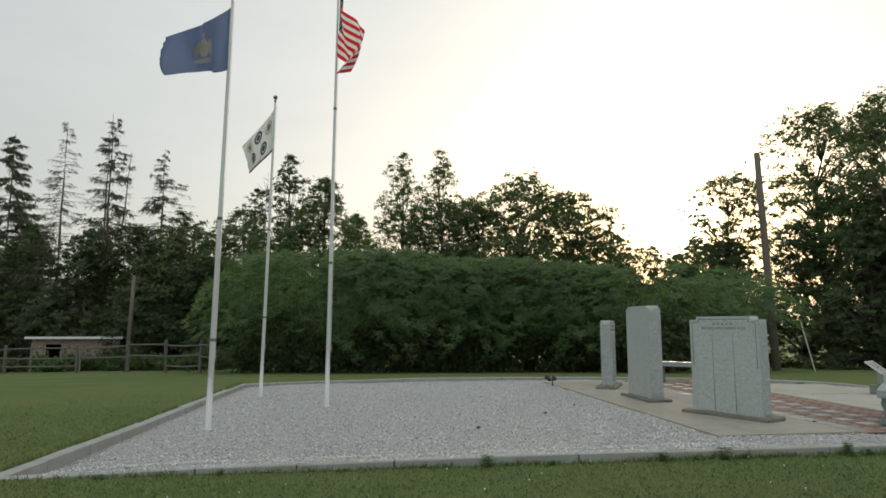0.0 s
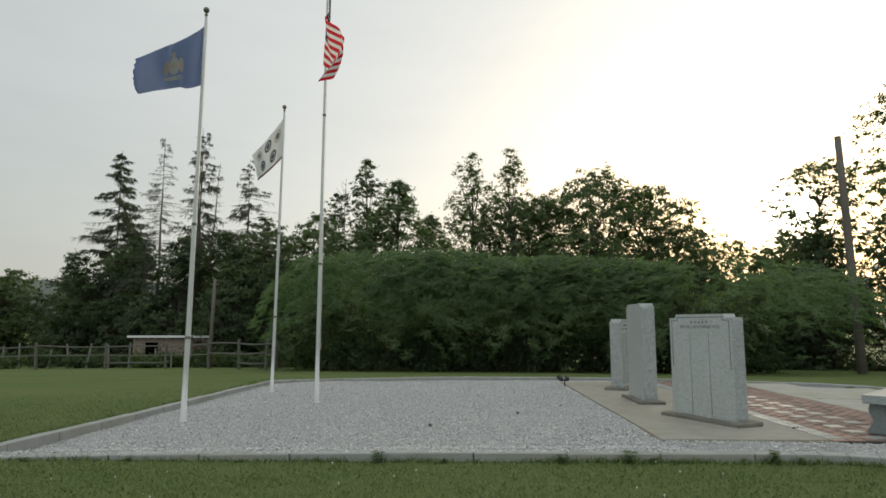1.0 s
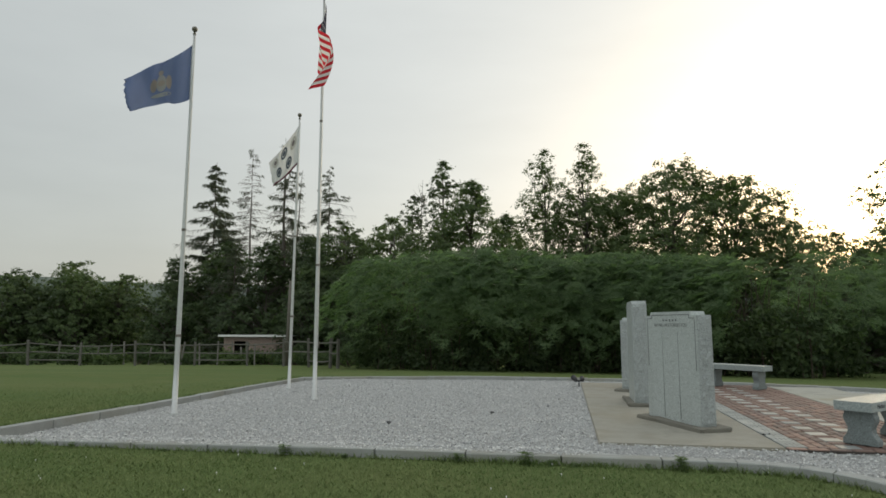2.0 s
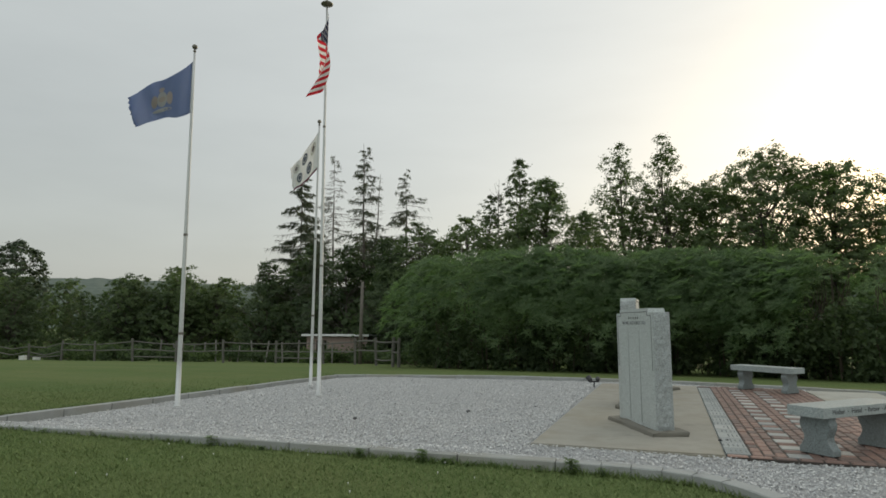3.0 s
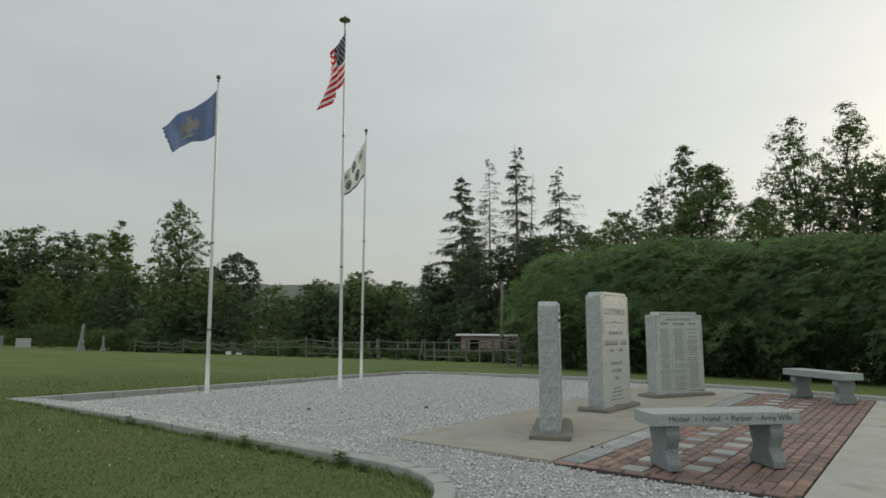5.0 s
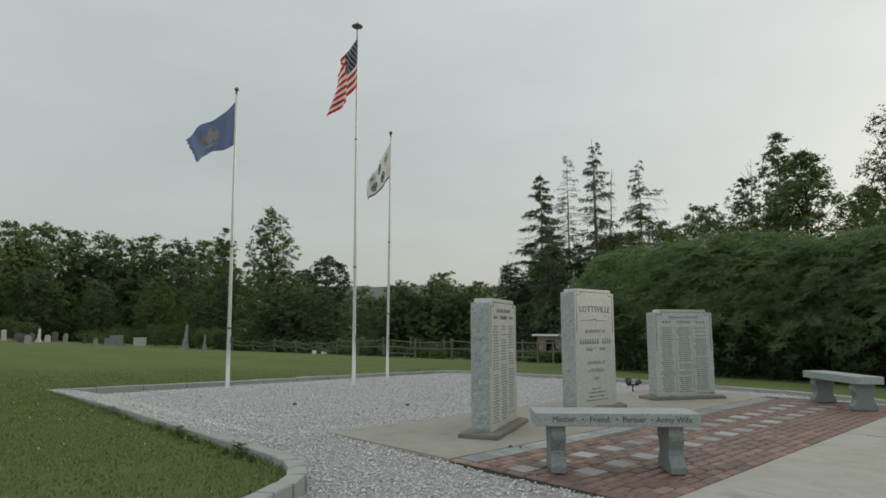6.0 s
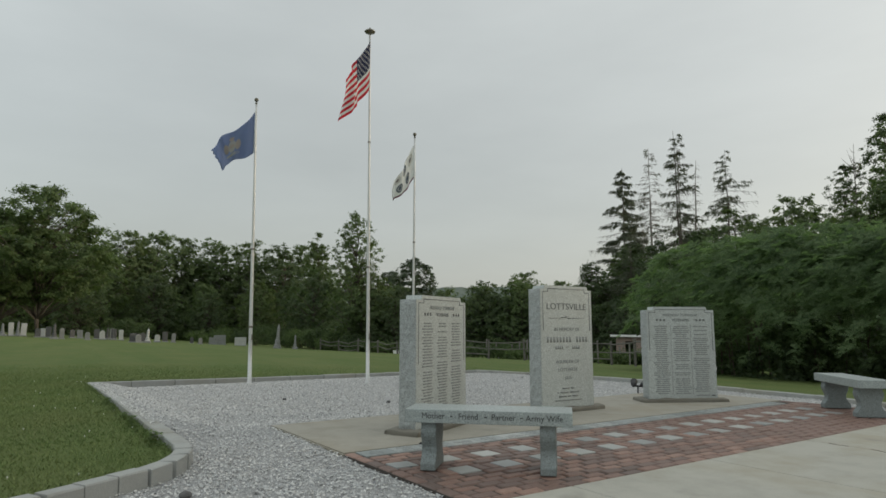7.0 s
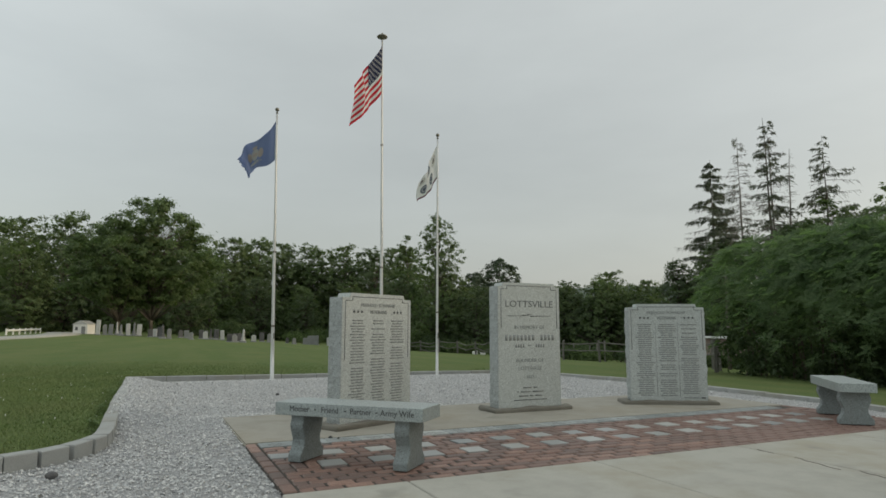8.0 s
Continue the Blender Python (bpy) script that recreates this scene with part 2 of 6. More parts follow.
# granite, polished face and rock-pitched end, grey with dark and light crystals
def granite(name, tone, rough, bump, vary=0.0):
    m = Mat(name, rough)
    cr = m.cells(120)
    big = m.noise(60, 4, 0.7)
    c = m.ramp(cr["Color"], (0.0, tuple(v * 0.40 for v in tone)), (0.35, tuple(v * 0.86 for v in tone)), (0.7, tone), (1.0, tuple(min(0.85, v * 1.35) for v in tone)))
    c = m.mix(m.ramp(big, (0.4, 0.0), (0.62, 0.45)), c, tuple(v * 0.72 for v in tone))
    c = m.mix(m.ramp(m.noise(1.7, 5, stretch=(2.0, 2.0, 0.4)), (0.45, 0.0), (0.75, 0.22)), c, (0.25, 0.25, 0.235))
    if vary:
        c = m.mix(m.ramp(m.random(), (0.0, vary), (0.4, 0.0)), c, (0.14, 0.17, 0.165))
        c = m.mix(m.ramp(m.random(), (0.6, 0.0), (1.0, vary)), c, (0.46, 0.47, 0.45))
    m.colour(c)
    if bump:
        m.bump(m.mix(0.5, m.noise(26, 6, 0.7), big), bump, 0.03)
    return m.m


M_GRAN = granite("honed_grey_granite", (0.50, 0.54, 0.525), 0.42, 0.0)
M_ROCK = granite("rock_pitched_granite", (0.45, 0.485, 0.48), 0.8, 0.9)
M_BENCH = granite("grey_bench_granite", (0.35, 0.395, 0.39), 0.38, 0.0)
# sawn stone; the shade on the bench legs is put into its colour
M_BENCHR = granite("shade_toned_sawn_granite", (0.215, 0.25, 0.25), 0.6, 0.25)
M_INK = plain("black_engraving", (0.06, 0.064, 0.066), 0.7, grain=200, bump=0)
M_INKS = plain("grey_engraving", (0.155, 0.165, 0.163), 0.7, grain=200, bump=0)
M_NAME = plain("shallow_engraving", (0.235, 0.25, 0.245), 0.7, grain=200, bump=0)


def concrete(name, tone, joints=None):
    m = Mat(name, 0.85)
    grit = m.noise(150, 6, 0.7, world=True)
    mott = m.noise(3.2, 6, 0.65, world=True)
    stain = m.noise(0.8, 5, world=True)
    c = m.ramp(grit, (0.25, tuple(v * 0.74 for v in tone)), (0.6, tone), (0.85, tuple(v * 1.16 for v in tone)))
    c = m.mix(m.ramp(mott, (0.42, 0.0), (0.70, 0.6)), c, tuple(v * 0.66 for v in tone))
    c = m.mix(m.ramp(stain, (0.48, 0.0), (0.66, 0.6)), c, tuple(v * f for v, f in zip(tone, (0.80, 0.74, 0.62))))
    c = m.mix(m.ramp(m.noise(1.9, 3, world=True), (0.62, 0.0), (0.72, 0.55)), c, tuple(v * 0.55 for v in tone))
    m.colour(c)
    m.bump(m.mix(0.4, grit, mott), 0.25, 0.006)
    return m.m


M_PAD = concrete("tan_concrete", (0.335, 0.318, 0.27))
M_APRON = concrete("pale_concrete", (0.42, 0.41, 0.36))
M_KERB = concrete("grey_kerb_concrete", (0.35, 0.36, 0.345))
M_FOOT = concrete("rough_footing_concrete", (0.19, 0.18, 0.15))

g = Mat("clay_brick", rough=0.55)
tone = g.ramp(g.random(), (0.0, (0.085, 0.066, 0.058)), (0.25, (0.155, 0.105, 0.088)), (0.7, (0.240, 0.138, 0.104)), (1.0, (0.345, 0.215, 0.165)))
tone = g.mix(g.ramp(g.island(), (0.0, 0.0), (1.0, 0.5)), tone, (0.195, 0.120, 0.100))
tone = g.mix(g.ramp(g.noise(24, 5, 0.7, world=True), (0.42, 0.0), (0.75, 0.55)), tone, (0.12, 0.075, 0.06))
tone = g.mix(g.ramp(g.noise(1.1, 4, world=True), (0.5, 0.0), (0.72, 0.55)), tone, (0.105, 0.075, 0.062))
g.colour(tone)
g.bump(g.noise(90, 5, world=True), 0.35, 0.004)
M_BRICK = g.m
M_JOINT = plain("brick_joint_sand", (0.055, 0.047, 0.04), 0.95, grain=120)
g = Mat("donor_stone", rough=0.36)
g.colour(g.mix(g.ramp(g.noise(60, 5), (0.4, 0.0), (0.7, 0.4)), g.ramp(g.random(), (0.0, (0.20, 0.22, 0.225)), (0.45, (0.31, 0.32, 0.31)), (1.0, (0.44, 0.445, 0.42))), (0.3, 0.3, 0.29)))
M_TILE = g.m
M_STRIP = granite("memorial_strip_granite", (0.30, 0.33, 0.33), 0.45, 0.0, 0.6)

# painted aluminium, weathered timber, bark
M_POLE = plain("brushed_white_aluminium", (0.56, 0.57, 0.56), 0.42, 0.45, grain=30, spread=0.08, bump=0.05)
M_BALL = plain("dull_bronze", (0.16, 0.15, 0.12), 0.4, 0.6)
M_RAIL = plain("weathered_grey_timber", (0.12, 0.115, 0.10), 0.9, grain=26, spread=0.4, bump=0.6)
M_STAKE = plain("bleached_timber", (0.19, 0.18, 0.16), 0.9, grain=26, spread=0.3, bump=0.5)
M_BARK = plain("dark_bark", (0.095, 0.082, 0.068), 0.95, grain=14, spread=0.5, bump=0.9)
M_BARKP = plain("grey_dead_wood", (0.17, 0.155, 0.135), 0.95, grain=14, spread=0.4, bump=0.7)
M_TWIG = plain("sumac_stems", (0.085, 0.068, 0.048), 0.9, grain=20, spread=0.4, bump=0.5)
M_POST = plain("creosoted_pole_wood", (0.125, 0.112, 0.095), 0.9, grain=18, spread=0.35, bump=0.6)
M_WHITE = plain("white_paint", (0.72, 0.72, 0.69), 0.6, grain=12, spread=0.12)
M_BLACK = plain("black_plastic", (0.018, 0.018, 0.02), 0.45, grain=60)
M_SHED = plain("faded_pink_boards", (0.27, 0.205, 0.175), 0.9, grain=9, spread=0.22, bump=0.5)
M_SHEDR = plain("grey_shed_boards", (0.16, 0.14, 0.12), 0.9, grain=9, spread=0.3, bump=0.5)
M_ROOF = plain("pale_metal_roof", (0.42, 0.43, 0.43), 0.5, 0.3, grain=8)
M_DARK = plain("dark_interior", (0.010, 0.010, 0.010), 0.9, bump=0)
M_GRAVE = plain("weathered_headstone", (0.22, 0.225, 0.22), 0.85, grain=22, spread=0.35, bump=0.5)
M_GRAVEW = plain("white_marble_headstone", (0.45, 0.455, 0.44), 0.75, grain=22, spread=0.2, bump=0.4)

g = Mat("dark_slate_headstone", 0.8)
g.colour(g.ramp(g.noise(20, 5), (0.3, (0.065, 0.066, 0.07)), (0.7, (0.13, 0.128, 0.125))))
M_GRAVED = g.m
g = Mat("solar_cells", rough=0.15)
g.colour(g.ramp(g.cells(14)["Distance"], (0.3, (0.02, 0.026, 0.05)), (0.7, (0.035, 0.045, 0.075))))
M_SOLAR = g.m
M_LAMPBOX = plain("grey_green_lamp_housing", (0.20, 0.235, 0.215), 0.5, grain=40)
M_LENS = plain("milky_lamp_lens", (0.42, 0.46, 0.42), 0.25, grain=30, spread=0.1)


def cloth(name, c):
    m = Mat(name, 0.8)
    weave = m.noise(300, 3)
    m.colour(m.ramp(weave, (0.3, tuple(v * 0.85 for v in c)), (0.7, c)))
    tr = m.n.new("ShaderNodeBsdfTranslucent")
    tr.inputs["Color"].default_value = (*c, 1)
    mx = m.n.new("ShaderNodeMixShader")
    mx.inputs[0].default_value = 0.6
    m.l.new(m.b.outputs[0], mx.inputs[1])
    m.l.new(tr.outputs[0], mx.inputs[2])
    m.l.new(mx.outputs[0], m.n["Material Output"].inputs["Surface"])
    return m.m


M_RED, M_WHITEC, M_NAVY = cloth("red_flag_cloth", (0.76, 0.06, 0.085)), cloth("white_flag_cloth", (0.92, 0.92, 0.91)), cloth("navy_flag_cloth", (0.055, 0.065, 0.14))
M_BLUE, M_GOLD, M_MAROON = cloth("faded_blue_flag_cloth", (0.29, 0.36, 0.56)), cloth("gold_thread", (0.66, 0.58, 0.50)), cloth("maroon_flag_cloth", (0.22, 0.07, 0.10))
M_SEAL, M_SEAL2, M_CREAM = cloth("slate_blue_print", (0.17, 0.20, 0.25)), cloth("brown_print", (0.33, 0.30, 0.29)), cloth("cream_print", (0.70, 0.69, 0.64))

L_SUMAC = leaf_material("sumac_leaf", (0.084, 0.136, 0.068), (0.154, 0.226, 0.114), (0.250, 0.328, 0.174), 0.6, 0.9)
L_BROAD = leaf_material("broad_leaf", (0.070, 0.105, 0.046), (0.116, 0.162, 0.070), (0.175, 0.222, 0.098), 0.52)
L_LIGHT = leaf_material("light_leaf", (0.072, 0.112, 0.048), (0.122, 0.174, 0.074), (0.180, 0.235, 0.104), 0.5, 0.8)
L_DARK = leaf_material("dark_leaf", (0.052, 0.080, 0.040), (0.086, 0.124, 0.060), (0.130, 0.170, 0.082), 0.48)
L_NEEDLE = leaf_material("spruce_needles", (0.070, 0.086, 0.066), (0.104, 0.122, 0.086), (0.145, 0.165, 0.112), 0.35)
L_WEED = leaf_material("weed_leaf", (0.09, 0.14, 0.06), (0.15, 0.21, 0.09), (0.22, 0.28, 0.13), 0.45)
L_PINE = leaf_material("pine_needles", (0.040, 0.062, 0.036), (0.066, 0.096, 0.054), (0.100, 0.132, 0.072), 0.3)

# ---- ground, kerb, gravel, plaza ----
def clamp(v, a, b):
    return max(a, min(b, v))


WEST_Y, WEST_Z = (-12, -3, 0, 3, 8, 12, 17, 25, 34), (0.42, 0.36, 0.18, 0.0, -0.2, -0.5, -0.72, -0.88, -0.80)


def lawn_z(x, y):
    """The lawn: level by the memorial, falling to the north, tilting gently across the far west."""
    z = -0.055 - 0.05 * clamp(y - 14.5, 0, 32) + 0.055 * clamp((9 - y) / 3, 0, 1)
    if x < -4:
        z += clamp(-x - 4, 0, 75) / 75 * float(np.interp(y, WEST_Y, WEST_Z))
    return z + 0.02 * noise.noise(Vector((x * 0.13, y * 0.13, 0)))


# plaza axes: u across the paving from the pad's edge, v along it
PLAZA = pose(6.09, 7.32, 0, 0, 0, 3.1)
PLAZA_IN = PLAZA.inverted()
LONG = 7.05


def gravel_z(x, y):
    """The gravel: heaped over the inner edge of the south kerb and against the pad, lower along the west and north kerbs."""
    z = -0.035 - 0.03 * clamp((3.6 - x) / 6, 0, 1) - 0.05 * clamp((-1.4 - x) / 1.3, 0, 1) - 0.02 * clamp((y - 13) / 3, 0, 1) - 0.055 * clamp((y - 12.4) / 2.2, 0, 1) * clamp((x + 2.2) / 2, 0, 1)
    if -2.9 < x < 5.6 and y < 7.0:
        south = 5.57 + 0.066 * (x + 2.85)
        bank = clamp((south + 0.85 - y) / 0.65, 0, 1) * clamp((5.2 - x) / 1.2, 0, 1) * clamp((x + 2.9) / 0.6, 0, 1)
        z += (float(np.interp(x, (-2.85, -0.5, 2.0, 4.3), (0.005, 0.05, 0.08, 0.088))) + 0.006 - z) * bank * bank * (3 - 2 * bank)
    p = PLAZA_IN @ Vector((x, y, 0))
    gap = math.hypot(max(-1.84 - p.x, 0.0, p.x - 1.84), max(-p.y, 0.0, p.y - LONG))
    if gap < 0.5:
        z += (max(z, -0.008 if p.x < 0.1 else -0.024) - z) * clamp(1.35 - gap / 0.37, 0, 1)
    return z + 0.009 * noise.noise(Vector((x * 0.9, y * 0.9, 3)))


def spline(points, step):
    """Even steps along a smooth line through points."""
    pts = [Vector(p) for p in points]
    dense = []
    for i in range(len(pts) - 1):
        p0, p1, p2, p3 = pts[max(i - 1, 0)], pts[i], pts[i + 1], pts[min(i + 2, len(pts) - 1)]
        for k in range(40):
            t = k / 40
            dense.append(0.5 * (2 * p1 + (p2 - p0) * t + (2 * p0 - 5 * p1 + 4 * p2 - p3) * t * t + (3 * p1 - p0 - 3 * p2 + p3) * t ** 3))
    dense.append(pts[-1])
    out, left = [dense[0]], step
    for a, b in zip(dense, dense[1:]):
        d = (b - a).length
        while d >= left and d > 1e-9:
            a = a + (b - a) * (left / d)
            out.append(a)
            d, left = (b - a).length, step
        left -= d
    return out


# outer top edge of the kerb: south run with its turn to the drive, west run, north run
KERB_S = [(-2.85, 5.57, 0.005), (-0.5, 5.73, 0.05), (2.0, 5.86, 0.08), (4.3, 6.0, 0.088), (5.15, 6.055, 0.088), (5.55, 6.06, 0.085), (5.85, 5.98, 0.083), (6.1, 5.82, 0.08), (6.32, 5.53, 0.075), (6.58, 5.12, 0.07), (7.36, 3.68, 0.06), (8.36, 1.6, 0.06), (9.15, -0.4, 0.06)]
KERB_W = [(-2.85, 5.57, 0.005), (-2.86, 8.0, -0.02), (-2.92, 11.0, -0.035), (-3.0, 14.75, -0.06)]
KERB_N = [(-3.0, 14.75, -0.06), (-0.95, 15.5, -0.06), (1.2, 15.95, -0.05), (3.2, 16.05, -0.05), (5.3, 16.1, -0.05), (7.0, 15.75, -0.05), (8.3, 15.3, -0.04), (9.6, 14.7, -0.03), (10.4, 13.9, -0.02), (10.7, 12.8, -0.02), (10.75, 11.2, -0.02)]
# border of the lawn: kerb, then the drive and apron to the east
LOOP = [p[:2] for p in reversed(KERB_N)] + [p[:2] for p in KERB_W[-2:0:-1]] + [p[:2] for p in KERB_S] + [(10.3, -1.9), (12.2, -2.7), (14.4, -2.6), (16.6, -1.4), (18.2, 0.8), (19.0, 3.6), (19.0, 6.6), (18.2, 9.2), (16.0, 10.8)]
HUB = Vector((5.0, 9.2))


def loop_radius():
    table = []
    n = len(LOOP)
    for i in range(n):
        a, b = Vector(LOOP[i]), Vector(LOOP[(i + 1) % n])
        for k in range(12):
            p = a.lerp(b, k / 12) - HUB
            table.append((math.atan2(p.y, p.x), p.length))
    table.sort()
    return np.array(table)


RIM = loop_radius()


def rim(angle):
    return float(np.interp(angle, RIM[:, 0], RIM[:, 1], period=2 * math.pi))


def inside(x, y, grow=0.0):
    d = Vector((x, y)) - HUB
    return d.length < rim(math.atan2(d.y, d.x)) + grow


def build_ground():
    angles = sorted(set(np.round(RIM[:, 0], 4)) | set(np.round(np.linspace(-math.pi, math.pi, 200, endpoint=False), 4)))
    steps = [-0.14, -0.08, 0.0, 0.15, 0.35, 0.7, 1.2, 1.9, 2.8, 4, 5.5, 7.5, 10, 13, 17, 22, 29, 38, 50, 66, 90, 130, 200, 320, 550, 950, 1600, 2600]
    verts = [(HUB.x, HUB.y, -0.4)]
    for k, s in enumerate(steps):
        for a in angles:
            r = rim(a) + s
            x, y = HUB.x + r * math.cos(a), HUB.y + r * math.sin(a)
            verts.append((x, y, -0.4 if k == 0 else lawn_z(x, y)))
    n = len(angles)
    tris = [(0, 1 + i, 1 + (i + 1) % n) for i in range(n)]
    for k in range(len(steps) - 1):
        a, b = 1 + k * n, 1 + (k + 1) * n
        for i in range(n):
            j = (i + 1) % n
            tris += [(a + i, b + i, b + j), (a + i, b + j, a + j)]
    me = mesh_from("ground", verts, tris, [M_LAWN])
    for p in me.polygons:
        p.use_smooth = True
    return tagged(new("ground", me), "mown green lawn reaching to the fence and trees", "lawn", kind="structure")


build_ground()


def build_bed():
    verts, n, rings = [(HUB.x, HUB.y, gravel_z(*HUB))], 360, 26
    for k in range(1, rings + 1):
        for i in range(n):
            a = -math.pi + 2 * math.pi * i / n
            r = (rim(a) - 0.045) * k / rings
            x, y = HUB.x + r * math.cos(a), HUB.y + r * math.sin(a)
            verts.append((x, y, gravel_z(x, y) - 0.012))
    tris = [(0, 1 + i, 1 + (i + 1) % n) for i in range(n)]
    for k in range(rings - 1):
        a, b = 1 + k * n, 1 + (k + 1) * n
        for i in range(n):
            j = (i + 1) % n
            tris += [(a + i, b + i, b + j), (a + i, b + j, a + j)]
    ob = new("gravel_bed", mesh_from("gravel_bed", verts, tris, [M_BED]))
    return tagged(ob, "bed of packed white gravel inside the kerb", "gravel", kind="structure")


build_bed()

def on_plaza(x, y, grow=0.0):
    p = PLAZA_IN @ Vector((x, y, 0))
    end = LONG if p.x < 1.84 else 6.75 if p.x < 2.95 else 5.75 if p.x < 4.05 else 4.9
    return -1.86 - grow < p.x < 6.2 + grow and -grow < p.y < end + grow


def slab(name, material, corners, top, thick, label, category="paving", bevel=0.012):
    bm = bmesh.new()
    f = bm.faces.new([bm.verts.new((x, y, top - thick)) for x, y in corners])
    made = bmesh.ops.extrude_face_region(bm, geom=[f])["geom"]
    bmesh.ops.translate(bm, vec=(0, 0, thick), verts=[v for v in made if isinstance(v, bmesh.types.BMVert)])
    bmesh.ops.recalc_face_normals(bm, faces=bm.faces)
    bmesh.ops.bevel(bm, geom=[e for e in bm.edges if all(v.co.z > top - 0.001 for v in e.verts)], offset=bevel, segments=2, affect="EDGES")
    ob = new(name, mesh_of(name, bm, material))
    ob.matrix_world = PLAZA
    return tagged(ob, label, category, kind="structure")


pad = slab("concrete_pad", M_PAD, [(-1.84, -0.02), (-0.006, 0.0), (-0.006, LONG), (-1.84, LONG)], 0.0, 0.2, "tan stained concrete pad carrying the three monuments")
apron = thing("concrete_apron", PLAZA, "pale concrete apron in large slabs beside the brick paving", "paving", kind="structure")
E_U = 1.835
V_CUTS = (-0.02, 0.82, 2.37, 3.92, 5.47)
BAYS = [(E_U + 0.01, 4.05, v0, v1) for v0, v1 in zip(V_CUTS, V_CUTS[1:])] + [(4.05, 6.192, v0, v1) for v0, v1 in zip(V_CUTS, V_CUTS[1:-1] + (4.9,))] + [(E_U + 0.01, 2.95, 5.47, 6.75), (2.95, 4.05, 5.47, 5.75)]
for u0, u1, v0, v1 in BAYS:
    part("slab", box(u1 - u0, v1 - v0 - 0.010, 0.2, ((u0 + u1) / 2, (v0 + v1) / 2, -0.2), 0.007, 1), M_APRON, apron)


def build_kerb():
    """Grey concrete edging blocks, each its own piece, with slightly uneven tops."""
    kerb = thing("kerb", pose(0, 0, 0), "grey concrete block kerb round the gravel bed", "kerb", kind="structure")
    r = random.Random(3)
    shapes = []
    for s in range(5):
        bm = box(0.988, 0.14, 0.30, (0, 0, -0.30), 0.008, 1)
        for v in bm.verts:
            v.co += Vector((0, r.uniform(-1, 1), r.uniform(-1, 1))) * 0.0025
        shapes.append(mesh_of("kerb_block", bm, M_KERB))
    for line, side, step in ((KERB_S[:5], -1, 0.85), (KERB_S[4:10], -1, 0.23), (KERB_S[9:], -1, 0.85), (KERB_W, 1, 0.80), (KERB_N[:5], 1, 0.80), (KERB_N[4:], 1, 0.4)):
        pts = spline(line, step)
        if (Vector(line[-1]) - pts[-1]).length > 0.03:
            pts.append(Vector(line[-1]))
        for a, b in zip(pts, pts[1:]):
            d = b - a
            inward = Vector((-d.y, d.x, 0)).normalized() * -side
            c = (a + b) / 2 + inward * 0.072
            o = part("kerb_block", r.choice(shapes), None, kerb)
            o.matrix_basis = pose(c.x, c.y, c.z + r.uniform(-0.004, 0.004), 0, r.uniform(-0.35, 0.35) - math.degrees(math.atan2(d.z, d.length)), math.degrees(math.atan2(d.y, d.x)) + r.uniform(-0.7, 0.7)) @ Matrix.Diagonal((d.length, 1, 1, 1))
    return kerb


build_kerb()


def build_chips():
    """Loose white chips over the bed, finer far off, coarse beside the path."""
    base = np.array([(1, 0, 0), (-1, 0, 0), (0, 1, 0), (0, -1, 0), (0, 0, 1)], float)
    faces = np.array([(0, 2, 4), (2, 1, 4), (1, 3, 4), (3, 0, 4)])
    pos = []
    n_try = 270000
    xs, ys = rng.uniform(-3, 10.7, n_try), rng.uniform(1.0, 16.2, n_try)
    keep = rng.random(n_try)
    for x, y, k in zip(xs, ys, keep):
        near = min(math.hypot(x - 8.0, y - 4.5), math.hypot(x - 2.5, y - 5.0), math.hypot(x - 5.5, y - 6.0))
        edge = -0.04 if x < 4.2 and y < 6.5 else -0.12
        if k > clamp(1.15 - near * 0.085, 0.30, 1.0) or not inside(x, y, edge):
            continue
        if on_plaza(x, y, 0.0):
            continue
        pos.append((x, y))
    pos = np.array(pos)
    m = len(pos)
    z = np.array([gravel_z(x, y) for x, y in pos])
    size = rng.uniform(0.0062, 0.0124, m) * (1 + 0.5 * (rng.random(m) > 0.95))
    scale = np.stack([size * rng.uniform(0.8, 1.5, m), size * rng.uniform(0.7, 1.1, m), size * rng.uniform(0.5, 0.9, m)], 1)
    v = base[None] * scale[:, None] * rng.uniform(0.75, 1.2, (m, 5, 1))
    v[:, 4, :2] += rng.uniform(-0.5, 0.5, (m, 2)) * size[:, None]
    tilt, turn = rng.normal(0, 0.45, m), rng.uniform(0, 6.283, m)
    ct, st = np.cos(tilt)[:, None], np.sin(tilt)[:, None]
    v = np.stack([v[..., 0], v[..., 1] * ct - v[..., 2] * st, v[..., 1] * st + v[..., 2] * ct], -1)
    ct, st = np.cos(turn)[:, None], np.sin(turn)[:, None]
    v = np.stack([v[..., 0] * ct - v[..., 1] * st, v[..., 0] * st + v[..., 1] * ct, v[..., 2]], -1)
    v += np.stack([pos[:, 0], pos[:, 1], z - 0.002], 1)[:, None]
    f = (faces[None] + 5 * np.arange(m)[:, None, None]).reshape(-1, 3)
    ob = new("gravel", mesh_from("gravel", v.reshape(-1, 3), f, [M_CHIP]))
    return tagged(ob, "loose white marble gravel chips filling the kerbed bed", "gravel", kind="stuff")


build_chips()


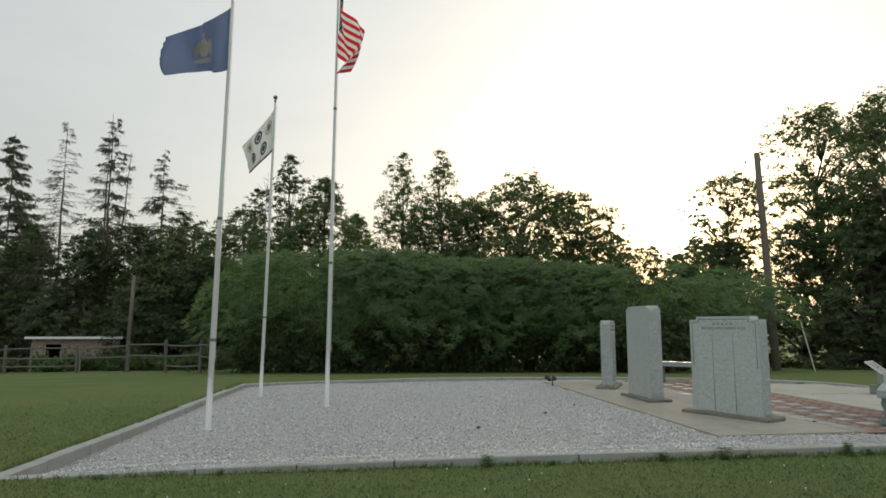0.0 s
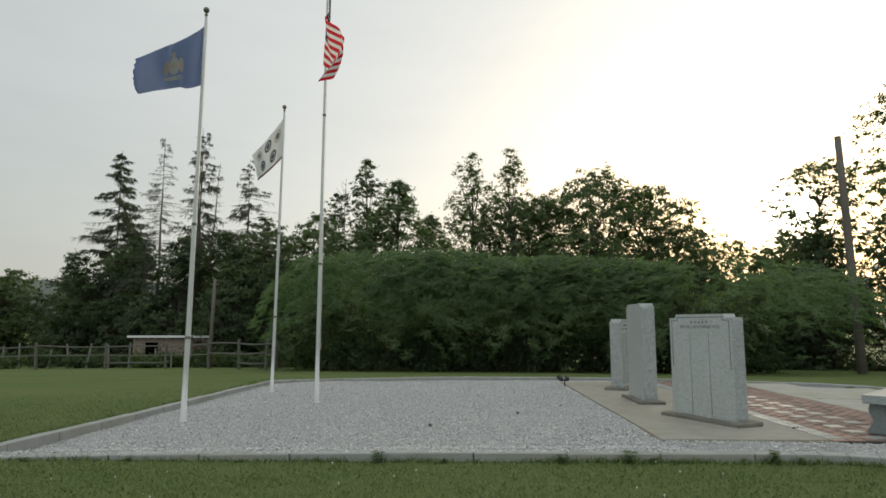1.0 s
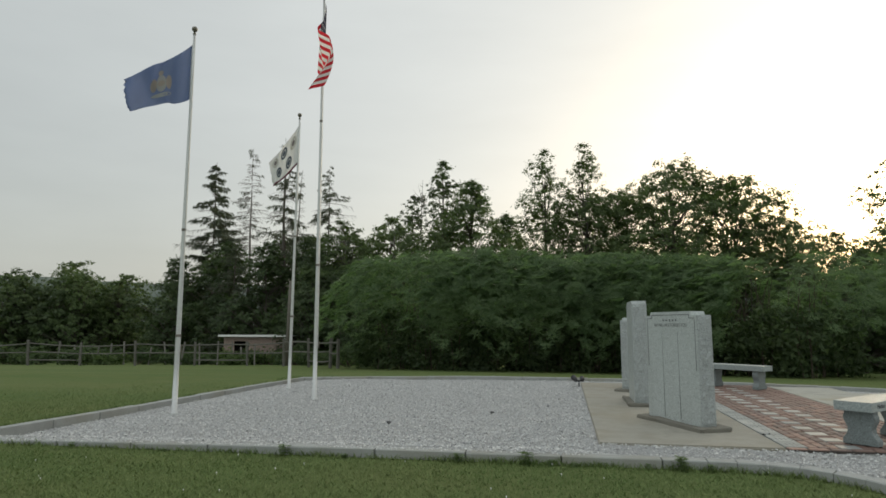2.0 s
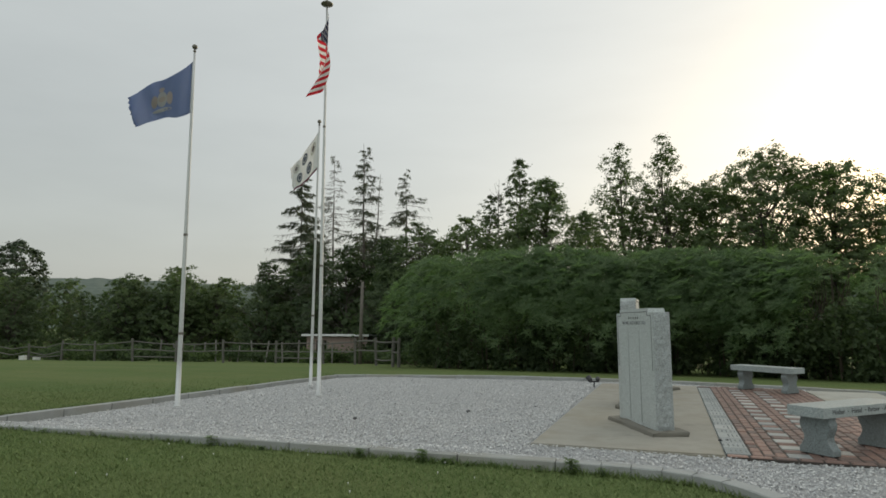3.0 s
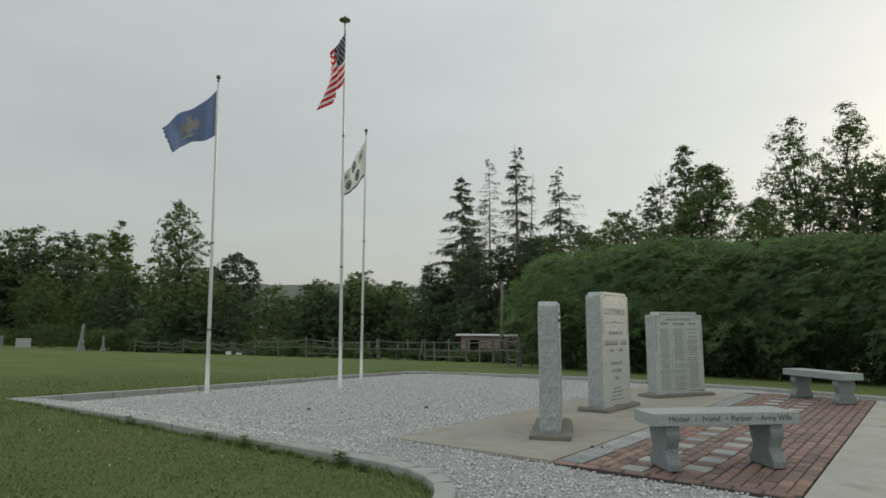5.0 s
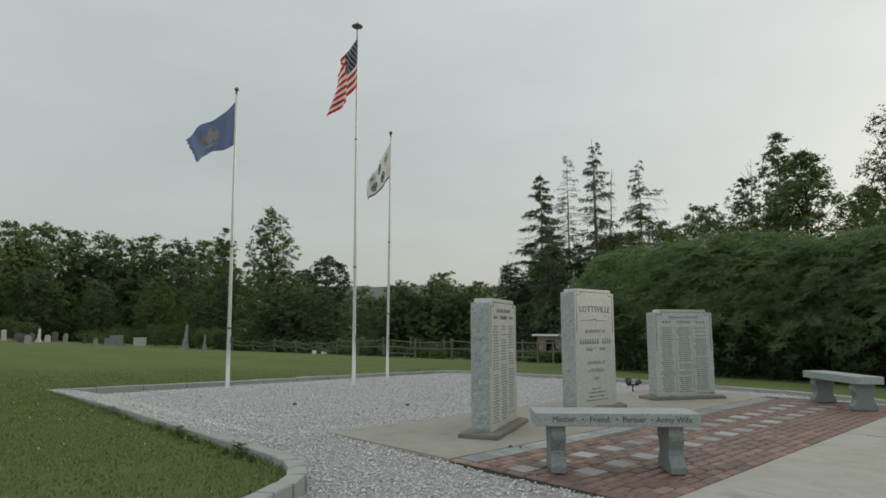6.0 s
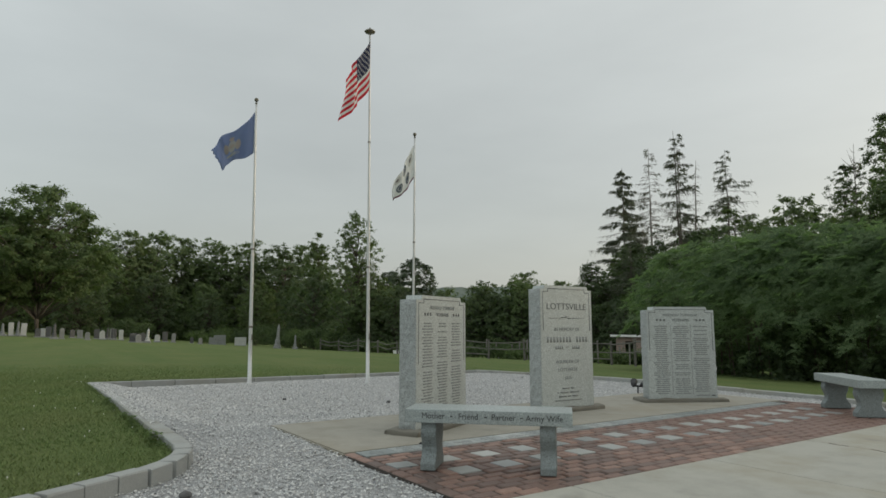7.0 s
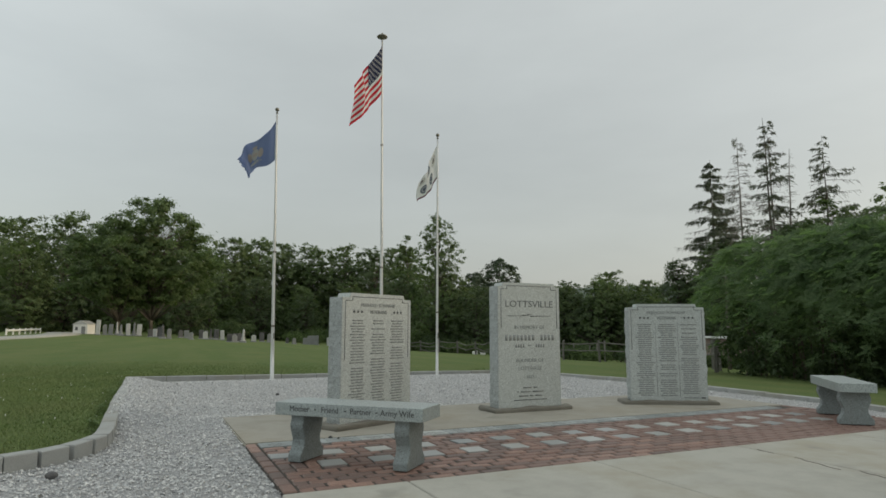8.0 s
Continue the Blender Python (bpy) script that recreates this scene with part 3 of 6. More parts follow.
def build_grass():
    """Short mown blades on the lawn near the path and along the kerb."""
    n = 1120000
    xs, ys = rng.uniform(-13, 9, n), rng.uniform(-2.4, 21, n)
    d = np.hypot(xs - HUB.x, ys - HUB.y)
    lim = np.interp(np.arctan2(ys - HUB.y, xs - HUB.x), RIM[:, 0], RIM[:, 1], period=2 * math.pi)
    ok = d > lim + 0.005
    # thick beside the walk, thinning out smoothly with distance
    gap = np.hypot(np.clip(np.abs(xs - 2.5) - 4.5, 0, None), np.clip(np.abs(ys - 3.6) - 1.6, 0, None))
    ok &= rng.random(n) < np.clip(1.0 - gap / 9.0, 0, 1) ** 1.6 * np.clip((ys + 2.2) / 3.4, 0, 1)
    xs, ys, edge = xs[ok], ys[ok], (d - lim)[ok]
    # longer blades that the mower leaves against the kerb
    k = 14000
    ang = rng.uniform(-math.pi, math.pi, k)
    away = np.abs(rng.normal(0, 0.022, k))
    far = np.interp(ang, RIM[:, 0], RIM[:, 1], period=2 * math.pi) + away
    ex, ey = HUB.x + far * np.cos(ang), HUB.y + far * np.sin(ang)
    tuft = np.array([noise.noise(Vector((x * 2.3, y * 2.3, 8))) for x, y in zip(ex, ey)])
    ok = (ex < 8.6) & (tuft > rng.uniform(-0.3, 0.5, k))
    xs, ys, edge = np.concatenate([xs, ex[ok]]), np.concatenate([ys, ey[ok]]), np.concatenate([edge, np.full(ok.sum(), -1.0)])
    m = len(xs)
    z = np.array([lawn_z(x, y) for x, y in zip(xs, ys)])
    clump = 0.65 + 0.7 * np.array([noise.noise(Vector((x * 1.7, y * 1.7, 5))) * 0.5 + 0.5 for x, y in zip(xs, ys)])
    h = rng.uniform(0.011, 0.030, m) * clump * (1 + 1.1 * (edge < 0.10) + 0.5 * (edge < 0))
    a = rng.uniform(0, 6.283, m)
    w = rng.uniform(0.0035, 0.007, m)
    lean = rng.uniform(0.3, 1.5, m) * h
    b = rng.uniform(0, 6.283, m)
    p0 = np.stack([xs - w * np.cos(a), ys - w * np.sin(a), z - 0.004], 1)
    p1 = np.stack([xs + w * np.cos(a), ys + w * np.sin(a), z - 0.004], 1)
    p2 = np.stack([xs + lean * np.cos(b), ys + lean * np.sin(b), z + h], 1)
    ob = new("grass", mesh_from("grass", np.stack([p0, p1, p2], 1).reshape(-1, 3), np.arange(3 * m).reshape(-1, 3), [M_BLADE]))
    return tagged(ob, "short mown grass blades on the lawn", "grass", kind="stuff")


build_grass()

# distant wooded ridge
def build_ridge():
    n, verts = 260, []
    for k in range(n):
        a = radians(60 + 150 * k / (n - 1))
        for dist, part_h in ((700, 0.0), (860, 0.62), (1000, 1.0), (1300, 0.6)):
            h = 68 + 7 * noise.noise(Vector((a * 3.0, 0, 1))) + 5 * noise.noise(Vector((a * 14, 0, 2))) + 3.0 * noise.noise(Vector((a * 70, dist, 2)))
            verts.append((dist * math.cos(a), dist * math.sin(a), h * part_h - 3))
    quads = [(4 * k + j, 4 * k + 4 + j, 4 * k + 5 + j, 4 * k + 1 + j) for k in range(n - 1) for j in range(3)]
    m = Mat("hazy_woodland", 0.95)
    m.colour(m.ramp(m.noise(0.09, 6, 0.7, world=True), (0.3, (0.050, 0.075, 0.062)), (0.7, (0.105, 0.135, 0.105))))
    me = mesh_from("backdrop", verts, quads, [m.m])
    return tagged(new("backdrop", me), "low hazy blue-green wooded ridge far beyond the lawn", "hill", kind="structure")


build_ridge()

# ---- trees and thicket ----
def leaf_cloud(centres, radii, count, size, r, squash=0.75, up=0.35, slim=0.55, hearts=None):
    """Corners and faces of small pointed leaves scattered about the centres, turned away from the hearts of their boughs."""
    centres, radii = np.asarray(centres, float), np.asarray(radii, float)
    pick = r.choice(len(centres), count, p=radii ** 2 / (radii ** 2).sum())
    way = r.normal(size=(count, 3))
    way /= np.linalg.norm(way, axis=1)[:, None]
    rad = radii[pick] * np.abs(r.normal(0.5, 0.42, count))
    pos = centres[pick] + way * rad[:, None] * np.array([1, 1, squash])
    if hearts is None:
        out = way * 0.5 + r.normal(size=(count, 3)) * 0.6 + np.array([0, 0, up])
    else:
        away = pos - np.asarray(hearts, float)[pick]
        away /= np.linalg.norm(away, axis=1)[:, None] + 1e-9
        out = away + r.normal(size=(count, 3)) * 0.42 + np.array([0, 0, up])
    out /= np.linalg.norm(out, axis=1)[:, None]
    t = np.cross(out, r.normal(size=(count, 3)))
    t /= np.linalg.norm(t, axis=1)[:, None] + 1e-9
    s = np.cross(out, t)
    a = size * r.uniform(0.6, 1.35, count)[:, None]
    b = a * r.uniform(slim * 0.8, slim * 1.4, count)[:, None]
    v = np.stack([pos - t * a + s * b, pos - t * a * 0.6 - s * b, pos + t * a], 1).reshape(-1, 3)
    return v, np.arange(3 * count).reshape(-1, 3)


def limbs(bm, base, top, r0, r1, r, wobble=0.15, n=6):
    pts, rad = [], []
    for k in range(n + 1):
        t = k / n
        p = Vector(base).lerp(Vector(top), t)
        if 0 < k < n:
            p += Vector((r.normal(), r.normal(), 0)) * wobble
        pts.append(p)
        rad.append(r0 * (1 - t) + r1 * t)
    tube(bm, pts, rad)
    return pts


def broad_tree(name, h, spread, clear, leaves, leaf, bark, seed, count=20000, peak=0.45, gaps=-0.25, lumps=0.35, clumps=340, blunt=0.55, boughs=0, puff=0.19, skirt=0.0, loose=0.72):
    """A broad-leaved tree: trunk and limbs as one part, a crown of many small leaf sprays as another.
    clear: height of bare trunk; peak: where the crown is widest; gaps: how open it is; lumps: how uneven its outline is;
    boughs: how many separate leafy boughs the crown is gathered into, each puff of the spread wide; loose: the share of sprays between the boughs; skirt: how wide it stays down to the ground."""
    r = np.random.default_rng(seed)
    ob = thing(name, pose(0, 0, 0), "", "tree")
    bm = bmesh.new()
    lean = Vector((r.normal() * 0.25, r.normal() * 0.25, 0))
    trunk = limbs(bm, (0, 0, 0), lean + Vector((0, 0, h * 0.90)), 0.016 * h, 0.015, r, 0.008 * h, 8)
    off = Vector((seed * 7.3, seed * 3.1, 0))
    lump_size = 1.6 / spread

    def spot():
        while True:
            t = r.random()
            prof = max(skirt, (t / peak) ** blunt) if t < peak else max(0.0, (1 - t) / (1 - peak)) ** blunt
            if r.random() > 0.25 + 0.75 * prof:
                continue
            ang = r.uniform(0, 6.283)
            z = clear + (h - clear) * t
            edge = spread * prof * (1 + lumps * 1.6 * noise.noise(Vector((math.cos(ang) * 1.3, math.sin(ang) * 1.3, z * 0.45)) + off))
            d = max(0.1, edge) * r.random() ** 0.42
            p = lean * (z / h) + Vector((d * math.cos(ang), d * math.sin(ang), z + lumps * spread * 0.3 * noise.noise(Vector((ang, d * 0.4, 9)) + off)))
            if noise.noise(p * lump_size + off) < gaps and r.random() < 0.85:
                continue
            return p

    def limb(p):
        d = math.hypot(p.x, p.y)
        k = min(len(trunk) - 2, max(1, int((p.z / h - 0.10 - 0.12 * d / spread) * len(trunk))))
        at = trunk[k]
        mid = at.lerp(p, 0.5) + Vector((r.normal() * 0.15, r.normal() * 0.15, 0.05 * d))
        tube(bm, [at, mid, p], [0.0022 * h + 0.008 * d, 0.015 + 0.004 * d, 0.006], 5)

    centres, radii, hearts = [], [], []
    homes = []
    for _ in range(int(1.5 * boughs) or 60):
        p = spot()
        wide = spread * puff * r.uniform(1.0, 2.3) * (1.0 - 0.45 * max(0.0, (p.z - clear) / (h - clear)))
        homes.append((p, wide))
        limb(p)
    share = np.array([w * w for _, w in homes])
    share /= share.sum()
    while len(centres) < 1.9 * clumps:
        if r.random() > loose:
            b, wide = homes[r.choice(len(homes), p=share)]
            g = Vector(r.normal(size=3)).normalized()
            g.z = abs(g.z) if r.random() < 0.66 else g.z * 0.7
            g *= wide * r.uniform(0.55, 1.08)
            p = b + Vector((g.x, g.y, g.z * 0.66 - 0.06 * math.hypot(g.x, g.y)))
            heart = b + Vector((0, 0, -0.45 * wide))
        else:
            p = spot()
            heart = lean * (p.z / h) + Vector((0, 0, p.z - 0.2 * spread))
        p.z = max(p.z, clear * 0.7 + 0.2)
        centres.append(p)
        hearts.append(heart)
        radii.append(0.18 + spread * r.uniform(0.03, 0.07))
        if len(centres) % 14 == 0:
            limb(p)
    part("trunk", bm, bark, ob, smooth=True)
    v, f = leaf_cloud(centres, radii, count, leaf, r, squash=0.6, up=0.45, hearts=hearts)
    part("crown", mesh_from("crown", v, f, [leaves]), None, ob)
    return ob


def spruce(name, h, spread, seed, live=1.0, first=0.12, lean=0.0, dense=1.0):
    """A spruce: straight tapered trunk, drooping boughs with hanging twigs, needles along them; live: how much of them is left."""
    r = np.random.default_rng(seed)
    ob = thing(name, pose(0, 0, 0), "", "tree")
    bm = bmesh.new()
    limbs(bm, (0, 0, 0), (lean, r.normal() * 0.15, h), 0.0095 * h, 0.012, r, 0.03, 8)
    tips, ways = [], []
    z = h * first
    while z < h * 0.985:
        t = (z / h - first) / (1 - first)
        reach = spread * min(1.0, 0.10 + 1.55 * (1 - t) ** 0.85) * (0.85 + 0.15 * t)
        for k in range(r.integers(2, 5)):
            a = r.uniform(0, 6.283)
            ln = reach * r.uniform(0.35, 1.12)
            d = Vector((math.cos(a), math.sin(a), 0))
            s0 = Vector((-d.y, d.x, 0))
            dip = r.uniform(0.05, 0.42) * (1 - 0.6 * t)
            zz = z + r.uniform(-0.2, 0.2)
            p0 = Vector((lean * z / h, 0, zz))
            p1 = p0 + d * ln * 0.5 + Vector((0, 0, -dip * ln * 0.35)) + s0 * r.normal() * 0.06 * ln
            p2 = p0 + d * ln + Vector((0, 0, -dip * ln + 0.06 * ln)) + s0 * r.normal() * 0.1 * ln
            tube(bm, [p0, p1, p2], [0.010 + 0.007 * ln, 0.010, 0.004], 3)
            leafy = r.random() < 0.15 + 0.85 * live
            twigs = int((3 + 6 * ln) * dense)
            for _ in range(twigs):
                s = 0.18 + 0.85 * r.random() ** 0.8
                q = p0.lerp(p1, s * 2) if s < 0.5 else p1.lerp(p2, s * 2 - 1)
                w = (s0 * r.normal() * 0.8 + d * 0.55 + Vector((0, 0, -abs(r.normal()) * 0.75))).normalized()
                tl = (0.20 + 0.22 * ln) * r.uniform(0.4, 1.2) * (1.15 - 0.5 * s)
                e = q + w * tl
                tube(bm, [q, e], [0.009, 0.004], 3)
                if leafy:
                    for _ in range(int(1 + 11 * live * min(1.5, tl * 2.2) + r.random())):
                        u = r.random()
                        tips.append(q.lerp(e, u) + Vector(r.normal(size=3)) * 0.035)
                        ways.append((w + Vector((0, 0, -0.35)) + Vector(r.normal(size=3)) * 0.35).normalized())
        z += r.uniform(0.14, 0.34)
    part("trunk", bm, M_BARKP if live < 0.4 else M_BARK, ob, smooth=False)
    if tips:
        tips, ways = np.array(tips), np.array(ways)
        n = len(tips)
        t = np.cross(ways, r.normal(size=(n, 3)))
        t /= np.linalg.norm(t, axis=1)[:, None]
        a, b = r.uniform(0.08, 0.17, (n, 1)), r.uniform(0.012, 0.026, (n, 1))
        v = np.stack([tips - ways * a + t * b, tips - ways * a - t * b, tips + ways * a], 1).reshape(-1, 3)
        part("crown", mesh_from("crown", v, np.arange(3 * n).reshape(-1, 3), [L_NEEDLE]), None, ob)
    return ob


def plant(ob, x, y, label, turn=0.0, size=1.0, tall=1.0, group="", sink=0.15):
    """Set a finished tree in its place."""
    tagged(ob, label, "tree", group)
    ob.matrix_world = pose(x, y, lawn_z(x, y) - sink, 0, 0, turn) @ Matrix.Diagonal((size, size, size * tall, 1))
    return ob


def again(ob, x, y, label, turn, size=1.0, tall=1.0, group="", sink=0.15):
    c = copy_thing(ob, pose(x, y, lawn_z(x, y) - sink, 0, 0, turn) @ Matrix.Diagonal((size, size, size * tall, 1)))
    # copy_thing keeps the first one's scale: set the pose afresh
    c.matrix_basis = pose(x, y, lawn_z(x, y) - sink, 0, 0, turn) @ Matrix.Diagonal((size, size, size * tall, 1))
    return tagged(c, label, "tree", group)


def build_thicket():
    """A dense sumac thicket: a long mound of leaf rosettes on thin stems, dark and open near the ground."""
    r = np.random.default_rng(21)
    spine = [Vector((-2.6, 28.4, 0)), Vector((4.5, 28.9, 0)), Vector((9.2, 28.0, 0)), Vector((11.6, 26.2, 0))]
    cum = [0.0]
    for a, b in zip(spine, spine[1:]):
        cum.append(cum[-1] + (b - a).length)

    def spine_at(s):
        for i in range(len(spine) - 1):
            if s <= cum[i + 1] or i == len(spine) - 2:
                return spine[i].lerp(spine[i + 1], (s - cum[i]) / (cum[i + 1] - cum[i])), (spine[i + 1] - spine[i]).normalized()

    pts, outs = [], []
    reach, tall = 5.9, 5.2
    while len(pts) < 3900:
        cap = r.random()
        phi = math.asin(min(1, r.random() ** 0.8))
        if cap < 0.26:
            west = cap < 0.17
            c = spine[0] if west else spine[-1]
            a = r.uniform(math.pi * 0.45, math.pi * 1.5) if west else r.uniform(-math.pi * 0.6, math.pi * 0.35)
            d = Vector((math.cos(a), math.sin(a), 0))
        else:
            c, t = spine_at(r.uniform(0, cum[-1]))
            d = Vector((t.y, -t.x, 0)) * (1 if r.random() < 0.86 else -1)
        flat = c + d * (reach * math.cos(phi) ** 0.55)
        lump = noise.noise(Vector((flat.x * 0.45, flat.y * 0.45, phi * 1.5)))
        fine = noise.noise(Vector((flat.x * 1.3, flat.y * 1.3, phi * 4.0)))
        k = 1.02 + 0.05 * lump + 0.03 * fine - 0.12 * r.random() ** 1.5
        p = c + d * (reach * k * math.cos(phi) ** 0.55)
        z = tall * k * math.sin(phi) ** 0.8 * (0.95 + 0.05 * noise.noise(Vector((p.x * 0.22, 7, 0))) - 0.17 * clamp((p.x - 2.0) / 8.0, 0, 1))
        # the skirt is thin: few leaves under a metre
        if z < 0.8 or (z < 2.1 and r.random() > 0.05 + 0.5 * ((z - 0.8) / 1.3) ** 2):
            continue
        if z < 3.0 and r.random() > 0.70 + 0.4 * fine:
            continue
        pts.append((p.x, p.y, lawn_z(p.x, p.y) + max(z, 0.25)))
        outs.append((0.85 * d.x * math.cos(phi) + r.normal() * 0.35, 0.85 * d.y * math.cos(phi) + r.normal() * 0.35, r.uniform(0.65, 1.25)))
    # a second, inner layer closes the gaps
    pts, outs = np.array(pts), np.array(outs)
    outs /= np.linalg.norm(outs, axis=1)[:, None]
    verts = []
    for layer, (p_all, fronds) in enumerate(((pts, 9), (pts[::2] + (np.array([4.5, 28.6, 0]) - pts[::2]) * np.array([0.05, 0.16, 0.0]) - np.array([0, 0, 0.45]), 6))):
        o_all = outs if layer == 0 else outs[::2]
        m = len(p_all)
        side = np.cross(o_all, np.array([0, 0, 1.0]))
        side /= np.linalg.norm(side, axis=1)[:, None] + 1e-9
        fwd = np.cross(side, o_all)
        for k in range(fronds):
            a = 2 * math.pi * k / fronds + r.uniform(0, 0.9, m)
            spread_way = side * np.cos(a)[:, None] + fwd * np.sin(a)[:, None]
            way = spread_way + o_all * r.uniform(0.15, 0.8, m)[:, None]
            way /= np.linalg.norm(way, axis=1)[:, None]
            ln = r.uniform(0.19, 0.37, m)[:, None]
            across = np.cross(way, o_all)
            across /= np.linalg.norm(across, axis=1)[:, None] + 1e-9
            for j in range(6):
                s = 0.15 + 0.17 * j
                foot = p_all + way * ln * s + np.array([0, 0, -1.0]) * (ln * 0.3 * s * s)
                for sign in (-1, 1):
                    tip = foot + (across * sign * 0.70 + way * 0.55 + np.array([0, 0, -0.12])) * 0.095 * (1.15 - 0.45 * s)
                    mid = (foot + tip) / 2
                    wide = way * 0.021
                    verts.append(np.stack([foot + wide, tip, mid * 0.7 + foot * 0.3 - wide * 1.2], 1))
    v = np.concatenate([x.reshape(-1, 3) for x in verts])
    f = np.arange(len(v)).reshape(-1, 3)
    ob = thing("sumac_thicket", pose(0, 0, 0), "dense green sumac thicket with drooping feathery leaves beyond the lawn", "thicket", kind="stuff")
    part("foliage", mesh_from("foliage", v, f, [L_SUMAC]), None, ob)
    bm = bmesh.new()
    for k in range(170):
        c, t = spine_at(r.uniform(-2.5, cum[-1] + 1.5))
        d = Vector((t.y, -t.x, 0)) * r.uniform(-0.2, 3.4)
        x, y = (c + d).x, (c + d).y
        z = lawn_z(x, y)
        top = Vector((x + r.normal() * 0.5, y - 0.2 + r.normal() * 0.5, z + r.uniform(2.4, 4.0)))
        tube(bm, [Vector((x, y, z - 0.1)), Vector((x + r.normal() * 0.1, y, z + 1.2)), top], [0.028, 0.020, 0.008], 5)
    part("stems", bm, M_TWIG, ob)
    # undergrowth and dead leaves at the foot, coloured dark to stand for its shade
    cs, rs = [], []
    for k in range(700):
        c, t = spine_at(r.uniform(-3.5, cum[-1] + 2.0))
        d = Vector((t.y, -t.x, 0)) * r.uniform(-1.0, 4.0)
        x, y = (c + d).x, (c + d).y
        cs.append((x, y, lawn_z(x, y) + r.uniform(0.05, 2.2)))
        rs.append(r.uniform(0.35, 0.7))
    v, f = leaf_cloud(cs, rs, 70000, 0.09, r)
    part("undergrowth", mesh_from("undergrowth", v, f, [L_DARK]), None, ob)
    return ob


build_thicket()

# spruces, some dying, beyond the shed
plant(spruce("spruce_tree", 18.0, 3.0, 1, live=0.9, first=0.2, dense=2.6), -28.9, 48.6, "tall dark spruce tree with drooping boughs", 20)
plant(spruce("spruce_tree", 18.3, 2.1, 2, live=0.10, first=0.3, dense=2.2), -24.0, 46.6, "tall nearly bare dying spruce tree with grey twigs", 80)
plant(spruce("spruce_tree", 18.3, 2.3, 3, live=0.6, first=0.25, dense=1.7), -19.8, 45.0, "tall thin spruce tree with sparse needles", 140)
plant(spruce("spruce_tree", 17.2, 1.7, 8, live=0.2, first=0.3, dense=0.8), -20.8, 46.2, "thin dying spruce tree close behind another", 30)
plant(spruce("spruce_tree", 16.0, 0.9, 4, live=0.0, first=0.4, lean=1.1, dense=0.5), -20.3, 46.4, "bare dead spruce snag leaning beside thin spruces", 0)
plant(spruce("spruce_tree", 16.3, 2.9, 5, live=0.55, first=0.25, dense=1.7), -16.8, 46.6, "spruce tree with open ragged boughs above the wood", 250)
plant(spruce("spruce_tree", 9.6, 2.0, 6, live=0.85, first=0.08), -22.9, 42.6, "young spruce tree standing before the dying spruces", 300)

BIRCH = plant(broad_tree("birch_tree", 15.8, 3.1, 1.0, L_BROAD, 0.082, M_BARK, 11, count=24000, peak=0.40, gaps=-0.12, lumps=0.35, clumps=520, blunt=0.6, boughs=24, puff=0.13, loose=0.9), 3.5, 44.2, "tall airy birch tree with small leaves and visible sky gaps", 0)
again(BIRCH, 1.1, 44.0, "tall airy birch tree with small leaves and visible sky gaps", 130, 0.97)
ROUND = plant(broad_tree("maple_tree", 13.9, 5.5, 1.2, L_BROAD, 0.105, M_BARK, 12, count=42000, peak=0.5, clumps=640, blunt=0.42, boughs=64, puff=0.16, loose=0.6), 9.6, 44.6, "large round-crowned maple tree with dense dark green leaves", 0)
again(ROUND, 13.2, 45.2, "broad maple tree with a sloping crown behind the thicket", 160, 0.93)
again(ROUND, 6.3, 47.0, "round-crowned maple tree standing behind the thicket", 75, 0.92)
again(ROUND, 16.6, 46.5, "smaller maple tree at the edge of the group", 220, 0.74)
POINT = plant(broad_tree("aspen_tree", 14.2, 4.2, 0.6, L_LIGHT, 0.10, M_BARK, 13, count=36000, peak=0.34, clumps=560, blunt=0.6, lumps=0.25, boughs=60, puff=0.13, loose=0.85), -5.4, 47.4, "light green aspen tree with a pointed crown", 0)
again(POINT, -3.4, 50.5, "light green aspen tree behind its neighbour", 110, 0.86)
DARKT = plant(broad_tree("cherry_tree", 17.6, 1.9, 9.0, L_DARK, 0.10, M_BARK, 14, count=7000, peak=0.55, lumps=0.6, clumps=160, boughs=22, puff=0.2), -8.9, 52.8, "tall dark cherry tree with a ragged crown", 0)
again(DARKT, -11.4, 51.5, "dark ragged cherry tree lower than its neighbour", 90, 0.82)
snag = thing("dead_snag", pose(-10.6, 51.5, lawn_z(-10.6, 51.5)), "bare grey dead branches above the leafy crowns", "snag")
bm = bmesh.new()
rs = np.random.default_rng(5)
limbs(bm, (0, 0, -0.1), (0.3, 0, 15.6), 0.13, 0.012, rs, 0.12, 9)
for k in range(16):
    z0 = rs.uniform(9, 15)
    side = Vector((rs.normal(), rs.normal(), 1.4)).normalized() * rs.uniform(0.6, 1.7)
    tube(bm, [Vector((0.02 * z0, 0, z0)), Vector((0.02 * z0, 0, z0)) + side * 0.5 + Vector((0, 0, -0.1)), Vector((0.02 * z0, 0, z0)) + side], [0.03, 0.018, 0.006], 4)
part("trunk", bm, M_BARKP, snag)
MASS = plant(broad_tree("ash_tree", 10.6, 3.8, 0.2, L_BROAD, 0.105, M_BARK, 15, count=22000, peak=0.4, clumps=420, boughs=42, puff=0.18, skirt=0.7), -9.5, 42.4, "bushy ash tree at the edge of the wood", 0)
for x, y, s, a in ((-13.6, 42.9, 1.0, 40), (-12.2, 47.6, 1.1, 160), (-7.0, 45.5, 1.05, 260), (-1.4, 47.5, 0.86, 100), (21.4, 43.2, 0.85, 200), (18.6, 41.6, 0.78, 10), (15.4, 41.4, 0.72, 90), (23.4, 45.2, 0.9, 300)):
    again(MASS, x, y, "bushy ash tree in the wood's edge", a, s, group="wood edge ash trees")
